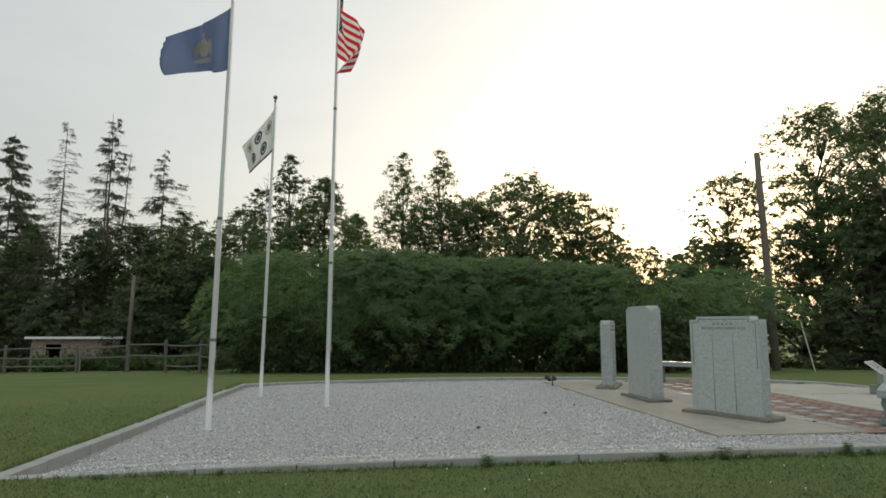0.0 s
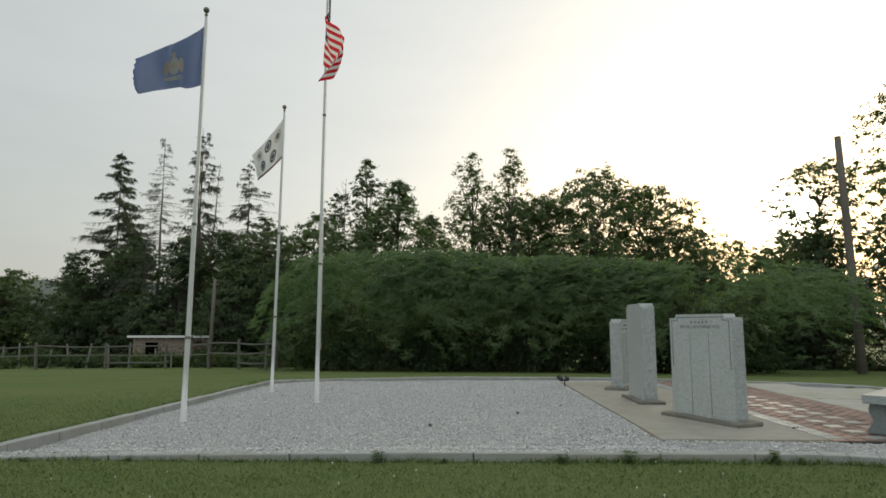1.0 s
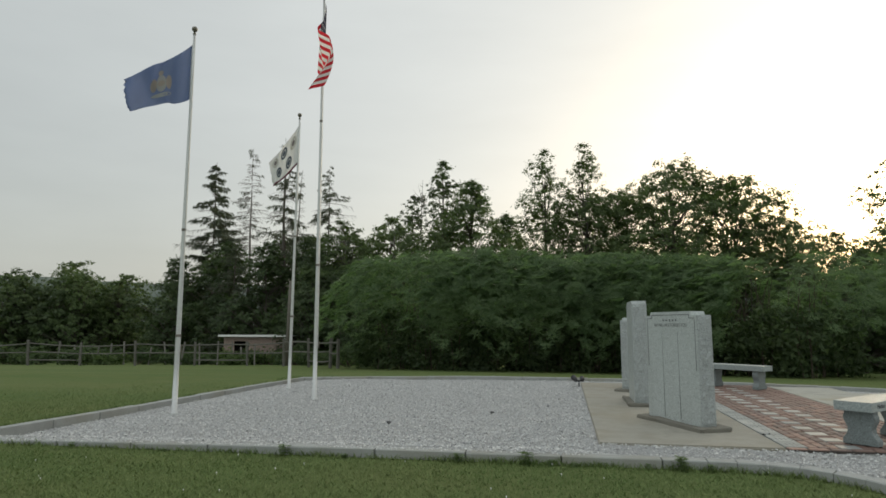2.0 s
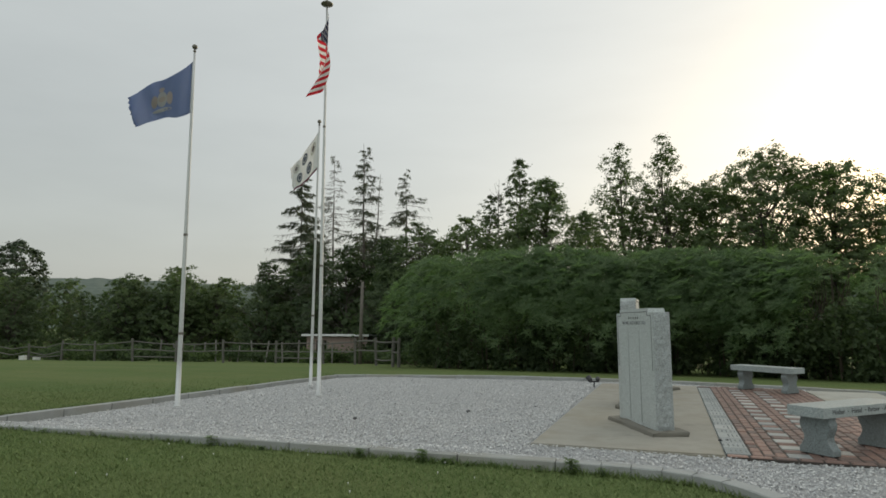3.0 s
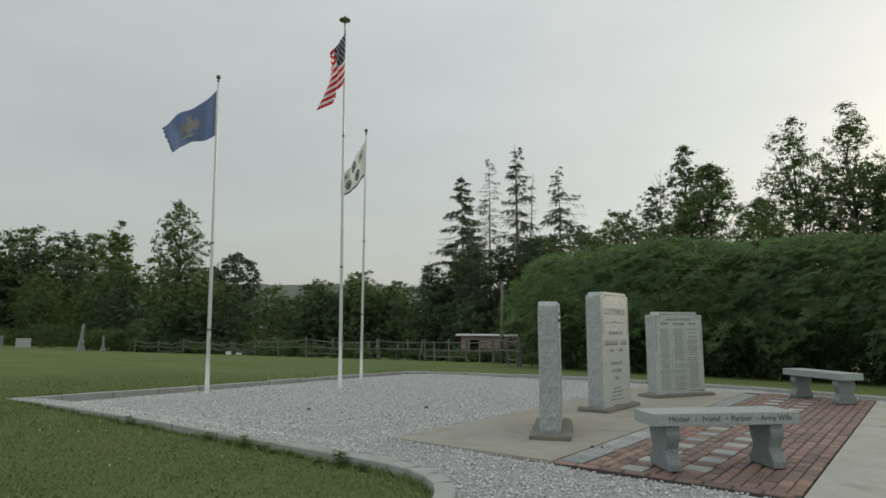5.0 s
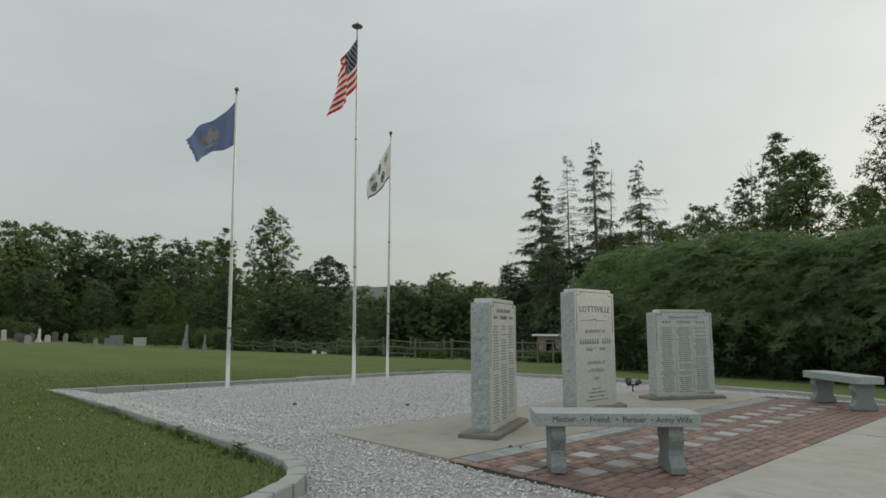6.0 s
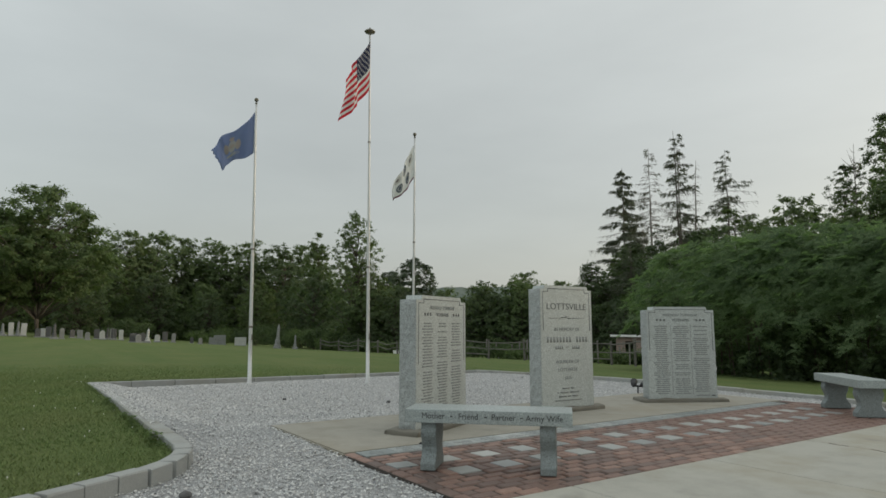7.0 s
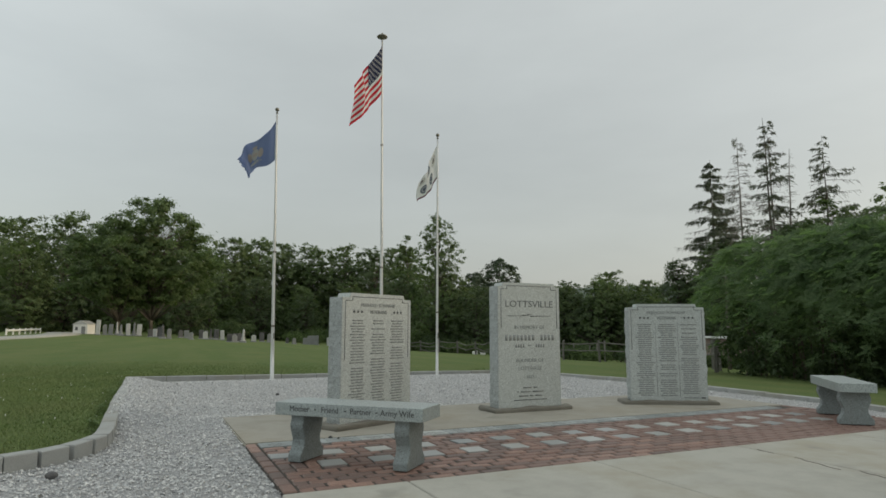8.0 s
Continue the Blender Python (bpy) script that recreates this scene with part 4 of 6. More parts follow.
SHADE = plant(broad_tree("wild_cherry_tree", 9.8, 3.7, 0.1, L_DARK, 0.115, M_BARK, 16, count=16000, peak=0.35, lumps=0.45, clumps=400, boughs=40, puff=0.18, skirt=0.75), -17.2, 43.8, "dark bushy wild cherry tree behind the shed", 0)
for x, y, s, a in ((-20.0, 42.8, 0.95, 60), (-24.4, 44.6, 1.0, 120), (-27.2, 46.6, 0.95, 200), (-29.6, 44.8, 0.90, 280), (-15.0, 40.6, 0.85, 330), (-11.4, 39.4, 0.72, 30), (-22.0, 48.5, 1.1, 150), (-16.2, 49.5, 1.1, 250),
                   (21.6, 31.0, 0.80, 90), (19.2, 33.6, 0.74, 180), (24.4, 29.6, 0.90, 270), (21.8, 26.4, 0.72, 10), (16.8, 34.8, 0.62, 140), (20.6, 37.8, 0.80, 220), (14.6, 37.5, 0.60, 310), (24.2, 25.0, 0.9, 200)):
    again(SHADE, x, y, "dark bushy wild cherry tree in the shaded wood", a, s, group="shaded wood cherry trees")
TALL = plant(broad_tree("oak_tree", 14.8, 4.3, 3.0, L_BROAD, 0.10, M_BARK, 17, count=18000, peak=0.55, lumps=0.5, clumps=400, blunt=0.42, boughs=46, puff=0.15), 24.2, 32.8, "tall open-crowned oak tree against the bright sky", 0)
again(TALL, 20.4, 35.4, "open-crowned oak tree against the bright sky", 80, 0.78)
again(TALL, 24.6, 28.2, "tall oak tree with hanging boughs", 230, 0.92)
again(TALL, 27.6, 31.0, "tall oak tree at the edge of the wood", 300, 1.0)

# west: old oak over the graves, mixed wood along the lawn's far side
OAK = plant(broad_tree("old_oak_tree", 11.0, 5.3, 2.3, L_LIGHT, 0.105, M_BARK, 18, count=52000, peak=0.5, clumps=560, blunt=0.42, lumps=0.30, boughs=84, puff=0.105, loose=0.35), -75.5, 2.0, "broad old oak tree with a domed crown over the graves", 0, 1.58)
again(OAK, -75.2, -2.0, "broad oak tree close beside its taller neighbour", 140, 1.30)
WOOD = [broad_tree("wood_tree", 11.6, 4.6, 0.1, leaf, 0.150, M_BARK, 30 + i, count=16000, peak=fl, blunt=0.36, lumps=0.42, clumps=460, boughs=54, puff=0.14, skirt=0.9) for i, (leaf, fl) in enumerate(((L_BROAD, 0.45), (L_DARK, 0.4), (L_LIGHT, 0.35)))]
# the wood's edge behind the graves, then nearer trees and the row beyond the fence
WOODS = ((-127, -24.0, 1.85, 0), (-129, -17.4, 2.0, 2), (-118, -26.4, 1.7, 2), (-133, -10.2, 1.9, 2), (-127, -3.0, 1.8, 0), (-122, 4.2, 1.75, 2), (-122, 13.0, 1.72, 0), (-124, 19.0, 1.8, 2), (-127, 24.7, 1.82, 0), (-125, 31.2, 1.78, 2), (-121, 37.3, 1.78, 0), (-113, 42.0, 1.76, 1), (-118, 46.5, 1.8, 0),
         (-108, 17.5, 1.0, 1), (-111, 26.5, 0.92, 2), (-105, 35.2, 1.0, 0), (-96, 41.0, 0.98, 2), (-110, -29.0, 1.6, 0), (-112, 9.5, 1.25, 2), (-104, -12.5, 1.35, 1), (-100, -17.5, 1.2, 0), (-106, -4.5, 1.3, 2), (-98, 6.0, 0.95, 1),
         (-52.5, 33.6, 0.75, 0), (-47.4, 34.4, 0.62, 1), (-43.4, 42.6, 0.70, 1), (-43.8, 48.8, 0.80, 0), (-40.2, 46.6, 0.70, 1), (-37.6, 48.2, 0.68, 0), (-45.2, 55.8, 0.66, 0), (-38.0, 43.6, 0.66, 2), (-48.4, 46.0, 0.72, 1), (-33.8, 50.6, 0.66, 0), (-53.0, 36.4, 0.66, 1), (-30.5, 47.0, 0.60, 1), (-64.0, 36.5, 0.92, 0), (-69.0, 33.0, 0.95, 1), (-134, 10.0, 1.6, 1), (-136, 18.0, 1.6, 0), (-134, 29.5, 1.6, 1), (-131, 38.5, 1.6, 1), (-104, 26.0, 0.8, 1), (-98, 33.0, 0.75, 0), (-60.0, 48.0, 0.74, 2), (-54.5, 46.2, 0.62, 1), (-42.4, 41.5, 0.62, 0), (-40.4, 43.9, 0.66, 1), (-36.6, 46.5, 0.62, 0))
for i, (x, y, s, k) in enumerate(WOODS):
    lab = ("green mixed-wood tree", "dark green mixed-wood tree", "pale green mixed-wood tree")[k] + " at the far edge of the lawn"
    if WOOD[k].get("label"):
        again(WOOD[k], x, y, lab, (i * 67) % 360, s, group="far wood trees")
    else:
        plant(WOOD[k], x, y, lab, (i * 67) % 360, s, group="far wood trees")
plant(broad_tree("poplar_tree", 15.4, 3.3, 0.4, L_LIGHT, 0.115, M_BARK, 41, count=21000, peak=0.40, blunt=0.45, lumps=0.5, clumps=440, boughs=60, puff=0.13, loose=0.8), -52.3, 32.0, "tall pale poplar tree with an upright crown", 0)
plant(broad_tree("poplar_tree", 13.2, 2.9, 0.4, L_BROAD, 0.12, M_BARK, 42, count=16000, peak=0.3, loose=0.85), -94.0, 42.6, "tall green poplar tree beside its paler neighbour", 0, 1.52)
plant(broad_tree("pine_tree", 10.9, 3.7, 0.1, L_PINE, 0.13, M_BARK, 43, count=28000, peak=0.42, blunt=0.45, lumps=0.22, clumps=500, boughs=100, puff=0.12, skirt=0.95, loose=0.8), -68.5, 47.6, "broad dark pine tree with dense boughs", 0, 1.24)
again(bpy.data.objects["pine_tree"], -65.4, 42.6, "dark pine tree, shorter than its neighbour", 90, 1.0)


def shrub(name, x, y, size, leaves, seed, label, count=1500, leaf=0.07, tall=0.8):
    r = np.random.default_rng(seed)
    ob = thing(name, pose(x, y, lawn_z(x, y)), label, "shrub")
    bm = bmesh.new()
    cs, rs = [], []
    for k in range(9):
        a, d = r.uniform(0, 6.283), size * r.random() ** 0.5
        c = Vector((d * math.cos(a), d * math.sin(a), size * tall * r.uniform(0.3, 1.0)))
        cs.append(c)
        rs.append(size * r.uniform(0.25, 0.45))
        tube(bm, [Vector((0, 0, -0.05)), c * 0.5, c], [0.02, 0.014, 0.005], 5)
    part("stems", bm, M_TWIG, ob)
    v, f = leaf_cloud(cs, rs, count, leaf, r)
    part("leaves", mesh_from("leaves", v, f, [leaves]), None, ob)
    return ob


# low bushes that close the foot of the wood
for k, (x, y, size, leaves) in enumerate(((-56.0, 28.6, 2.4, L_DARK), (-53.5, 30.0, 2.2, L_BROAD), (-51.5, 32.3, 2.0, L_DARK), (-49.0, 33.2, 1.9, L_DARK), (-45.2, 41.2, 2.1, L_BROAD), (-41.4, 42.8, 1.9, L_DARK), (-37.5, 44.2, 1.9, L_BROAD), (-78.0, 27.5, 3.2, L_DARK), (-82.0, 22.0, 3.2, L_BROAD), (-88.0, 12.0, 3.4, L_DARK), (-62.0, 29.5, 2.6, L_BROAD), (-70.0, 29.8, 2.8, L_DARK))):
    shrub("bush", x, y, size, leaves, 90 + k, "low leafy bush at the foot of the wood" if leaves is L_BROAD else "low dark bush at the foot of the wood", 5000, 0.095, 0.75)

# ---- flagpoles and flags ----
def flagpole(x, y, z, h, r0, r1, top, joints, label, saucer=False):
    ob = thing("flagpole", pose(x, y, z), label, "flagpole", group="flagpoles on the gravel")
    n = 20
    prof = [(r0 + 0.004, -0.25), (r0 + 0.004, 0.0)] + [(r0 + (r1 - r0) * t, h * t) for t in np.linspace(0, 1, 9)]
    part("shaft", lathe(prof[1:], n, top), M_POLE, ob, "tapered white metal shaft", smooth=True)
    part("ground_sleeve", lathe([(r0 + 0.02, -0.03), (r0 + 0.02, 0.012), (r0 + 0.008, 0.02)], n), M_POLE, ob)
    for j in joints:
        t = j / h
        bm = lathe([(r0 + (r1 - r0) * t + 0.005, j - 0.02), (r0 + (r1 - r0) * t + 0.005, j + 0.02)], n)
        bmesh.ops.translate(bm, vec=(top[0] * t, top[1] * t, 0), verts=bm.verts)
        part("joint_collar", bm, M_BARKP, ob, "dark joint collar")
    if saucer:
        bm = lathe([(0.012, h), (0.02, h + 0.03), (0.11, h + 0.055), (0.118, h + 0.07), (0.10, h + 0.09), (0.03, h + 0.11), (0.022, h + 0.15), (0.0, h + 0.17)], 24)
        name, lab = "solar_top_light", "disc-shaped bronze top light"
    else:
        bm = bmesh.new()
        bmesh.ops.create_uvsphere(bm, u_segments=18, v_segments=10, radius=0.045)
        bmesh.ops.translate(bm, vec=(0, 0, h + 0.085), verts=bm.verts)
        stem = lathe([(r1 + 0.006, h - 0.005), (r1 + 0.006, h + 0.02), (0.012, h + 0.03), (0.012, h + 0.05)], 12)
        me = bpy.data.meshes.new("tmp")
        stem.to_mesh(me)
        stem.free()
        bm.from_mesh(me)
        bpy.data.meshes.remove(me)
        name, lab = "finial", "dull bronze ball finial"
    bmesh.ops.translate(bm, vec=(top[0], top[1], 0), verts=bm.verts)
    part(name, bm, M_BALL, ob, lab, smooth=True)
    # halyard beside the shaft with its cleat
    bm = tube(bmesh.new(), [Vector((top[0] * t + (r0 + (r1 - r0) * t) + 0.012, top[1] * t - 0.012, 0.9 + (h - 1.0) * t)) for t in (0, 0.5, 1)], [0.003] * 3, 5)
    part("halyard", bm, M_WHITE, ob)
    part("cleat", box(0.03, 0.02, 0.12, (r0 + 0.012, 0, 0.88), 0.006), M_BALL, ob)
    return ob


class Flag:
    """A hanging cloth: u along the fly, v down the hoist. Patches of it are laid on one bent surface."""

    def __init__(self, name, at, wide, high, way, slump, gather, waves, label, seed=0, pinch=0.3):
        self.ob = thing(name, pose(*at), label, "flag")
        self.w, self.h, self.way = wide, high, Vector((*way, 0)).normalized()
        self.side = Vector((-self.way.y, self.way.x, 0))
        self.slump, self.gather, self.waves, self.seed, self.pinch = slump, gather, waves, seed, pinch

    def at(self, u, v):
        fall = self.slump * (u ** 0.85)
        run = self.gather * u * (1 - 0.18 * v * u)
        ripple = 0.0
        for amp, freq, lead in self.waves:
            ripple += amp * u ** 0.7 * math.sin(freq * u * 6.283 + lead * v + self.seed)
        curl = 0.10 * u * u * math.sin(2.2 * v + self.seed)
        return self.way * (self.w * run) + self.side * (ripple + curl) * self.w + Vector((0, 0, -v * self.h * (1 - self.pinch * u) - fall * self.w))

    def normal(self, u, v):
        e = 0.004
        return (self.at(u + e, v) - self.at(u - e, v)).cross(self.at(u, v + e) - self.at(u, v - e)).normalized()

    def patch(self, name, u0, u1, v0, v1, material, nu, nv, label="", ragged=0.0):
        bm = bmesh.new()
        r = random.Random(self.seed + 5)
        grid = []
        for i in range(nu + 1):
            row = []
            for j in range(nv + 1):
                u = u0 + (u1 - u0) * i / nu
                if ragged and i == nu:
                    u -= ragged * r.random()
                row.append(bm.verts.new(self.at(u, v0 + (v1 - v0) * j / nv)))
            grid.append(row)
        for i in range(nu):
            for j in range(nv):
                bm.faces.new((grid[i][j], grid[i + 1][j], grid[i + 1][j + 1], grid[i][j + 1]))
        bmesh.ops.solidify(bm, geom=bm.faces[:], thickness=0.0015)
        return part(name, bm, material, self.ob, label, smooth=True)

    def disc(self, name, cu, cv, ru, rv, material, label="", lift=0.003, n=20, hole=0.0):
        """A printed shape on both sides of the cloth, following its folds."""
        bm = bmesh.new()
        for s in (1, -1):
            rings = []
            for q in ((hole, 1.0) if hole else (0.0, 0.5, 1.0)):
                ring = []
                for k in range(n if q else 1):
                    a = 2 * math.pi * k / n
                    u, v = cu + q * ru * math.cos(a), cv + q * rv * math.sin(a)
                    ring.append(bm.verts.new(self.at(u, v) + self.normal(u, v) * lift * s))
                rings.append(ring)
            for a, b in zip(rings, rings[1:]):
                for k in range(n):
                    if len(a) == 1:
                        bm.faces.new((a[0], b[k], b[(k + 1) % n]))
                    else:
                        bm.faces.new((a[k], b[k], b[(k + 1) % n], a[(k + 1) % n]))
        return part(name, bm, material, self.ob, label, smooth=True)


flagpole(-1.86, 8.46, gravel_z(-1.86, 8.46), 5.86, 0.041, 0.018, (0.10, -0.11), (1.15, 2.75), "tall white flagpole with a ball finial on the gravel")
flagpole(-0.58, 10.5, gravel_z(-0.58, 10.5), 7.38, 0.038, 0.017, (0.05, -0.10), (2.35, 5.0), "tallest white flagpole with a disc-shaped top light", saucer=True)
flagpole(-2.02, 12.3, gravel_z(-2.02, 12.3), 5.80, 0.035, 0.018, (0.09, -0.04), (1.5, 3.2), "white flagpole with a ball finial near the back kerb")

# national flag: thirteen stripes, blue canton, fifty stars
us = Flag("national_flag", (-0.50, 10.40, 7.22), 1.70, 1.12, (0.30, -0.95), 0.74, 0.50, ((0.085, 1.3, 1.6), (0.03, 3.1, -2.2)), "striped red and white flag with a starred blue canton", 1, 0.35)
for k in range(13):
    u0 = 0.40 if k < 7 else 0.012
    us.patch("stripe", u0, 1.0, k / 13, (k + 1) / 13, M_RED if k % 2 == 0 else M_WHITEC, 22, 2, "red stripe" if k % 2 == 0 else "white stripe", ragged=0.015)
us.patch("canton", 0.012, 0.40, 0.0, 7 / 13, M_NAVY, 12, 8, "dark blue canton")
for i in range(9):
    for j in range(5 if i % 2 else 6):
        us.disc("star", 0.012 + 0.388 * (j + (1.0 if i % 2 else 0.5)) / 6, 7 / 13 * (i + 0.7) / 9.4, 0.017, 0.02, M_WHITEC, n=5)
us.patch("heading", 0.0, 0.014, 0.0, 1.0, M_CREAM, 1, 8, "canvas heading tape")

# state flag: faded blue with an embroidered emblem and a fringe
st = Flag("state_flag", (-1.775, 8.345, 5.62), 1.45, 0.90, (-0.52, -0.85), 0.58, 0.66, ((0.11, 1.2, 1.3), (0.035, 2.7, -2.0)), "faded blue flag with a pale embroidered emblem drooping from its pole", 3, 0.58)
st.patch("field", 0.012, 1.0, 0.0, 1.0, M_BLUE, 30, 14, ragged=0.05)
st.patch("heading", 0.0, 0.014, 0.0, 1.0, M_WHITEC, 1, 8, "white heading tape")
st.disc("emblem_shield", 0.50, 0.50, 0.085, 0.20, M_CREAM, "cream shield emblem", 0.003)
st.disc("emblem_band", 0.50, 0.50, 0.060, 0.07, M_GOLD, "gold band on the shield", 0.005)
st.disc("emblem_supporter", 0.37, 0.52, 0.055, 0.16, M_GOLD, "gold supporter shape beside the shield", 0.003)
st.disc("emblem_supporter", 0.63, 0.52, 0.055, 0.16, M_GOLD, "gold supporter shape beside the shield", 0.003)
st.disc("emblem_scroll", 0.50, 0.78, 0.17, 0.05, M_CREAM, "pale scroll below the shield", 0.003)
st.disc("emblem_crest", 0.50, 0.25, 0.05, 0.06, M_GOLD, "gold crest above the shield", 0.003)

# service flag: white with round seals and a dark lower band
sv = Flag("service_flag", (-1.93, 12.265, 5.60), 1.40, 0.86, (-0.80, -0.45), 0.66, 0.45, ((0.055, 1.2, 1.5), (0.022, 2.9, -1.5)), "white flag with dark round seals and a maroon lower edge", 6, 0.35)
sv.patch("field", 0.012, 1.0, 0.0, 0.94, M_WHITEC, 30, 14, ragged=0.03)
sv.patch("border", 0.012, 1.0, 0.94, 1.0, M_MAROON, 30, 2, "maroon lower border", ragged=0.03)
sv.patch("heading", 0.0, 0.014, 0.0, 1.0, M_CREAM, 1, 8, "canvas heading tape")
for cu, cv, mat in ((0.20, 0.27, M_CREAM), (0.50, 0.25, M_SEAL), (0.80, 0.27, M_CREAM), (0.34, 0.68, M_SEAL), (0.70, 0.68, M_SEAL)):
    s = sv.disc("seal", cu, cv, 0.10, 0.165, mat, "dark round seal" if mat is M_SEAL else "pale round seal", 0.003, hole=0.62)
    sv.disc("seal_centre", cu, cv, 0.05, 0.08, M_SEAL2 if mat is M_CREAM else M_SEAL, "printed centre of the seal", 0.003)


# ---- monuments ----
def rock_end(sx, sz, seed, n=(9, 30)):
    """A rock-pitched granite end: a rough chipped skin in x and z, facing -y, standing 0.01 to 0.03 proud."""
    bm = bmesh.new()
    nx, nz = n
    grid = []
    for i in range(nx + 1):
        row = []
        for j in range(nz + 1):
            x, z = -sx / 2 + sx * i / nx, sz * j / nz
            edge = min(i, nx - i, j, nz - j)
            d = 0.0 if edge == 0 else 0.010 + 0.014 * noise.noise(Vector((x * 22, z * 14, seed))) + 0.008 * noise.noise(Vector((x * 60, z * 45, seed + 3)))
            row.append(bm.verts.new((x + (0.004 * noise.noise(Vector((z * 30, i, seed))) if 0 < i < nx else 0), -max(d, -0.002), z)))
        grid.append(row)
    for i in range(nx):
        for j in range(nz):
            bm.faces.new((grid[i][j], grid[i + 1][j], grid[i + 1][j + 1], grid[i][j + 1]))
    rim_edges = [e for e in bm.edges if len(e.link_faces) == 1]
    back = bmesh.ops.extrude_edge_only(bm, edges=rim_edges)["geom"]
    for v in back:
        if isinstance(v, bmesh.types.BMVert):
            v.co.y = 0.012
    return bm


def monument(x, y, turn, wide, deep, high, cap, label, plinth, cap_part=0.80):
    """A granite stele: x to its right as one faces it, front towards -y before the turn. Smooth faces, chipped ends."""
    ob = thing("monument", pose(x, y, 0, 0, 0, turn), label, "monument", group="granite monuments")
    pw, pd, ph = plinth
    bm = box(pw, pd, ph, (0, 0, -0.02), 0.02, 2, cuts=6, rough=0.030, seed=turn)
    part("footing", bm, M_FOOT, ob, "rough tan concrete footing", smooth=True)
    w, z0 = wide / 2, ph - 0.025
    step = wide * (1 - cap_part) / 2
    pts = [(-w, z0), (w, z0), (w, high), (w - step, high), (w - step - 0.012, high + cap), (-w + step + 0.012, high + cap), (-w + step, high), (-w, high)]
    part("stele", outline(pts, deep - 0.004, 0.005, 2), M_GRAN, ob, "smooth speckled grey granite slab")
    for s in (-1, 1):
        bm = rock_end(deep - 0.006, high - z0 - 0.004, 11 + s + turn)
        bmesh.ops.transform(bm, matrix=Matrix.Translation((s * (w + 0.0), 0, z0 + 0.002)) @ pose(0, 0, 0, 0, 0, 90 * s), verts=bm.verts)
        part("rough_end", bm, M_ROCK, ob, "rock-pitched granite end")
    # engraved frame: a line that steps round the cap and runs part-way down both sides
    return ob


def face_m(deep, back=False):
    """From the face's own axes (x right, y up) to the monument's."""
    if back:
        return Matrix.Translation((0, deep / 2 - 0.0005, 0)) @ pose(0, 0, 0, 90, 0, 180)
    return Matrix.Translation((0, -deep / 2 + 0.0005, 0)) @ pose(0, 0, 0, 90, 0, 0)


def bars(name, rects, material, parent, m, label="", depth=0.0014):
    """Flat engraved strokes: (x, y, width, height) on a face."""
    v, f = [], []
    for x, y, w, h in rects:
        k = len(v)
        for z in (-0.002, depth):
            v += [(x - w / 2, y - h / 2, z), (x + w / 2, y - h / 2, z), (x + w / 2, y + h / 2, z), (x - w / 2, y + h / 2, z)]
        f += [(k + 4, k + 5, k + 6, k + 7), (k, k + 1, k + 5, k + 4), (k + 1, k + 2, k + 6, k + 5), (k + 2, k + 3, k + 7, k + 6), (k + 3, k, k + 4, k + 7)]
    me = mesh_from(name, v, f, [material])
    me.transform(m)
    ob = new(name, me)
    ob.parent = parent
    return tagged(ob, label)


def frame_lines(wide, high, cap, step, drop):
    w, t = wide / 2 - 0.045, 0.008
    top, up = high - 0.035, high + cap - 0.04
    s = w - step
    out = [(0, up, 2 * s, t)]
    for k in (-1, 1):
        out += [(k * s, (up + top) / 2, t, up - top + t), (k * (s + w) / 2, top, w - s, t), (k * w, top - drop / 2, t, drop)]
    return out


def stars(xs, y, size, parent, m):
    for x in xs:
        bm = bmesh.new()
        ring = []
        for k in range(10):
            a = math.pi / 2 + k * math.pi / 5
            q = size if k % 2 == 0 else size * 0.45
            ring.append(bm.verts.new((x + q * math.cos(a), y + q * math.sin(a), 0.0015)))
        f = bm.faces.new(ring)
        ext = bmesh.ops.extrude_face_region(bm, geom=[f])["geom"]
        bmesh.ops.translate(bm, vec=(0, 0, -0.003), verts=[q for q in ext if isinstance(q, bmesh.types.BMVert)])
        bmesh.ops.recalc_face_normals(bm, faces=bm.faces)
        bmesh.ops.transform(bm, matrix=m, verts=bm.verts)
        part("engraved_star", bm, M_INK, parent)


def name_columns(parent, m, xs, top, line, rows, seed, width):
    """Columns of small cut names, too fine to read: a bar for each word."""
    r = random.Random(seed)
    for c, x in enumerate(xs):
        rects, y = [], top
        for k in range(rows[c]):
            y -= line
            if r.random() < 0.07:
                continue
            total = width * r.uniform(0.62, 0.98)
            cut = r.uniform(0.35, 0.6)
            rects.append((x - total / 2 + total * cut / 2, y, total * cut - 0.008, line * 0.42))
            rects.append((x + total / 2 - total * (1 - cut) / 2, y, total * (1 - cut) - 0.008, line * 0.42))
        bars("engraved_column", rects, M_NAME, parent, m, "column of fine engraved lines")


D1, D2 = 0.205, 0.225
m1 = monument(5.25, 8.69, 119.0, 1.06, D1, 1.345, 0.047, "grey granite veterans monument with columns of names on its concrete footing", (1.30, 0.42, 0.068))
f = face_m(D1)
bars("engraved_frame", frame_lines(1.06, 1.345, 0.047, 0.10, 0.62), M_INKS, m1, f, "dark engraved frame line")
lettering("FREEHOLD TOWNSHIP", 0.056, M_NAME, m1, f @ pose(0, 1.248, 0), name="engraved_title", squash=0.92)
lettering("VETERANS", 0.056, M_INKS, m1, f @ pose(0, 1.175, 0), name="engraved_word", squash=1.0)
stars((-0.36, -0.305, -0.25, 0.25, 0.305, 0.36), 1.195, 0.021, m1, f)
name_columns(m1, f, (-0.305, 0.0, 0.30), 1.13, 0.0295, (34, 34, 33), 4, 0.25)
f = face_m(D1, back=True)
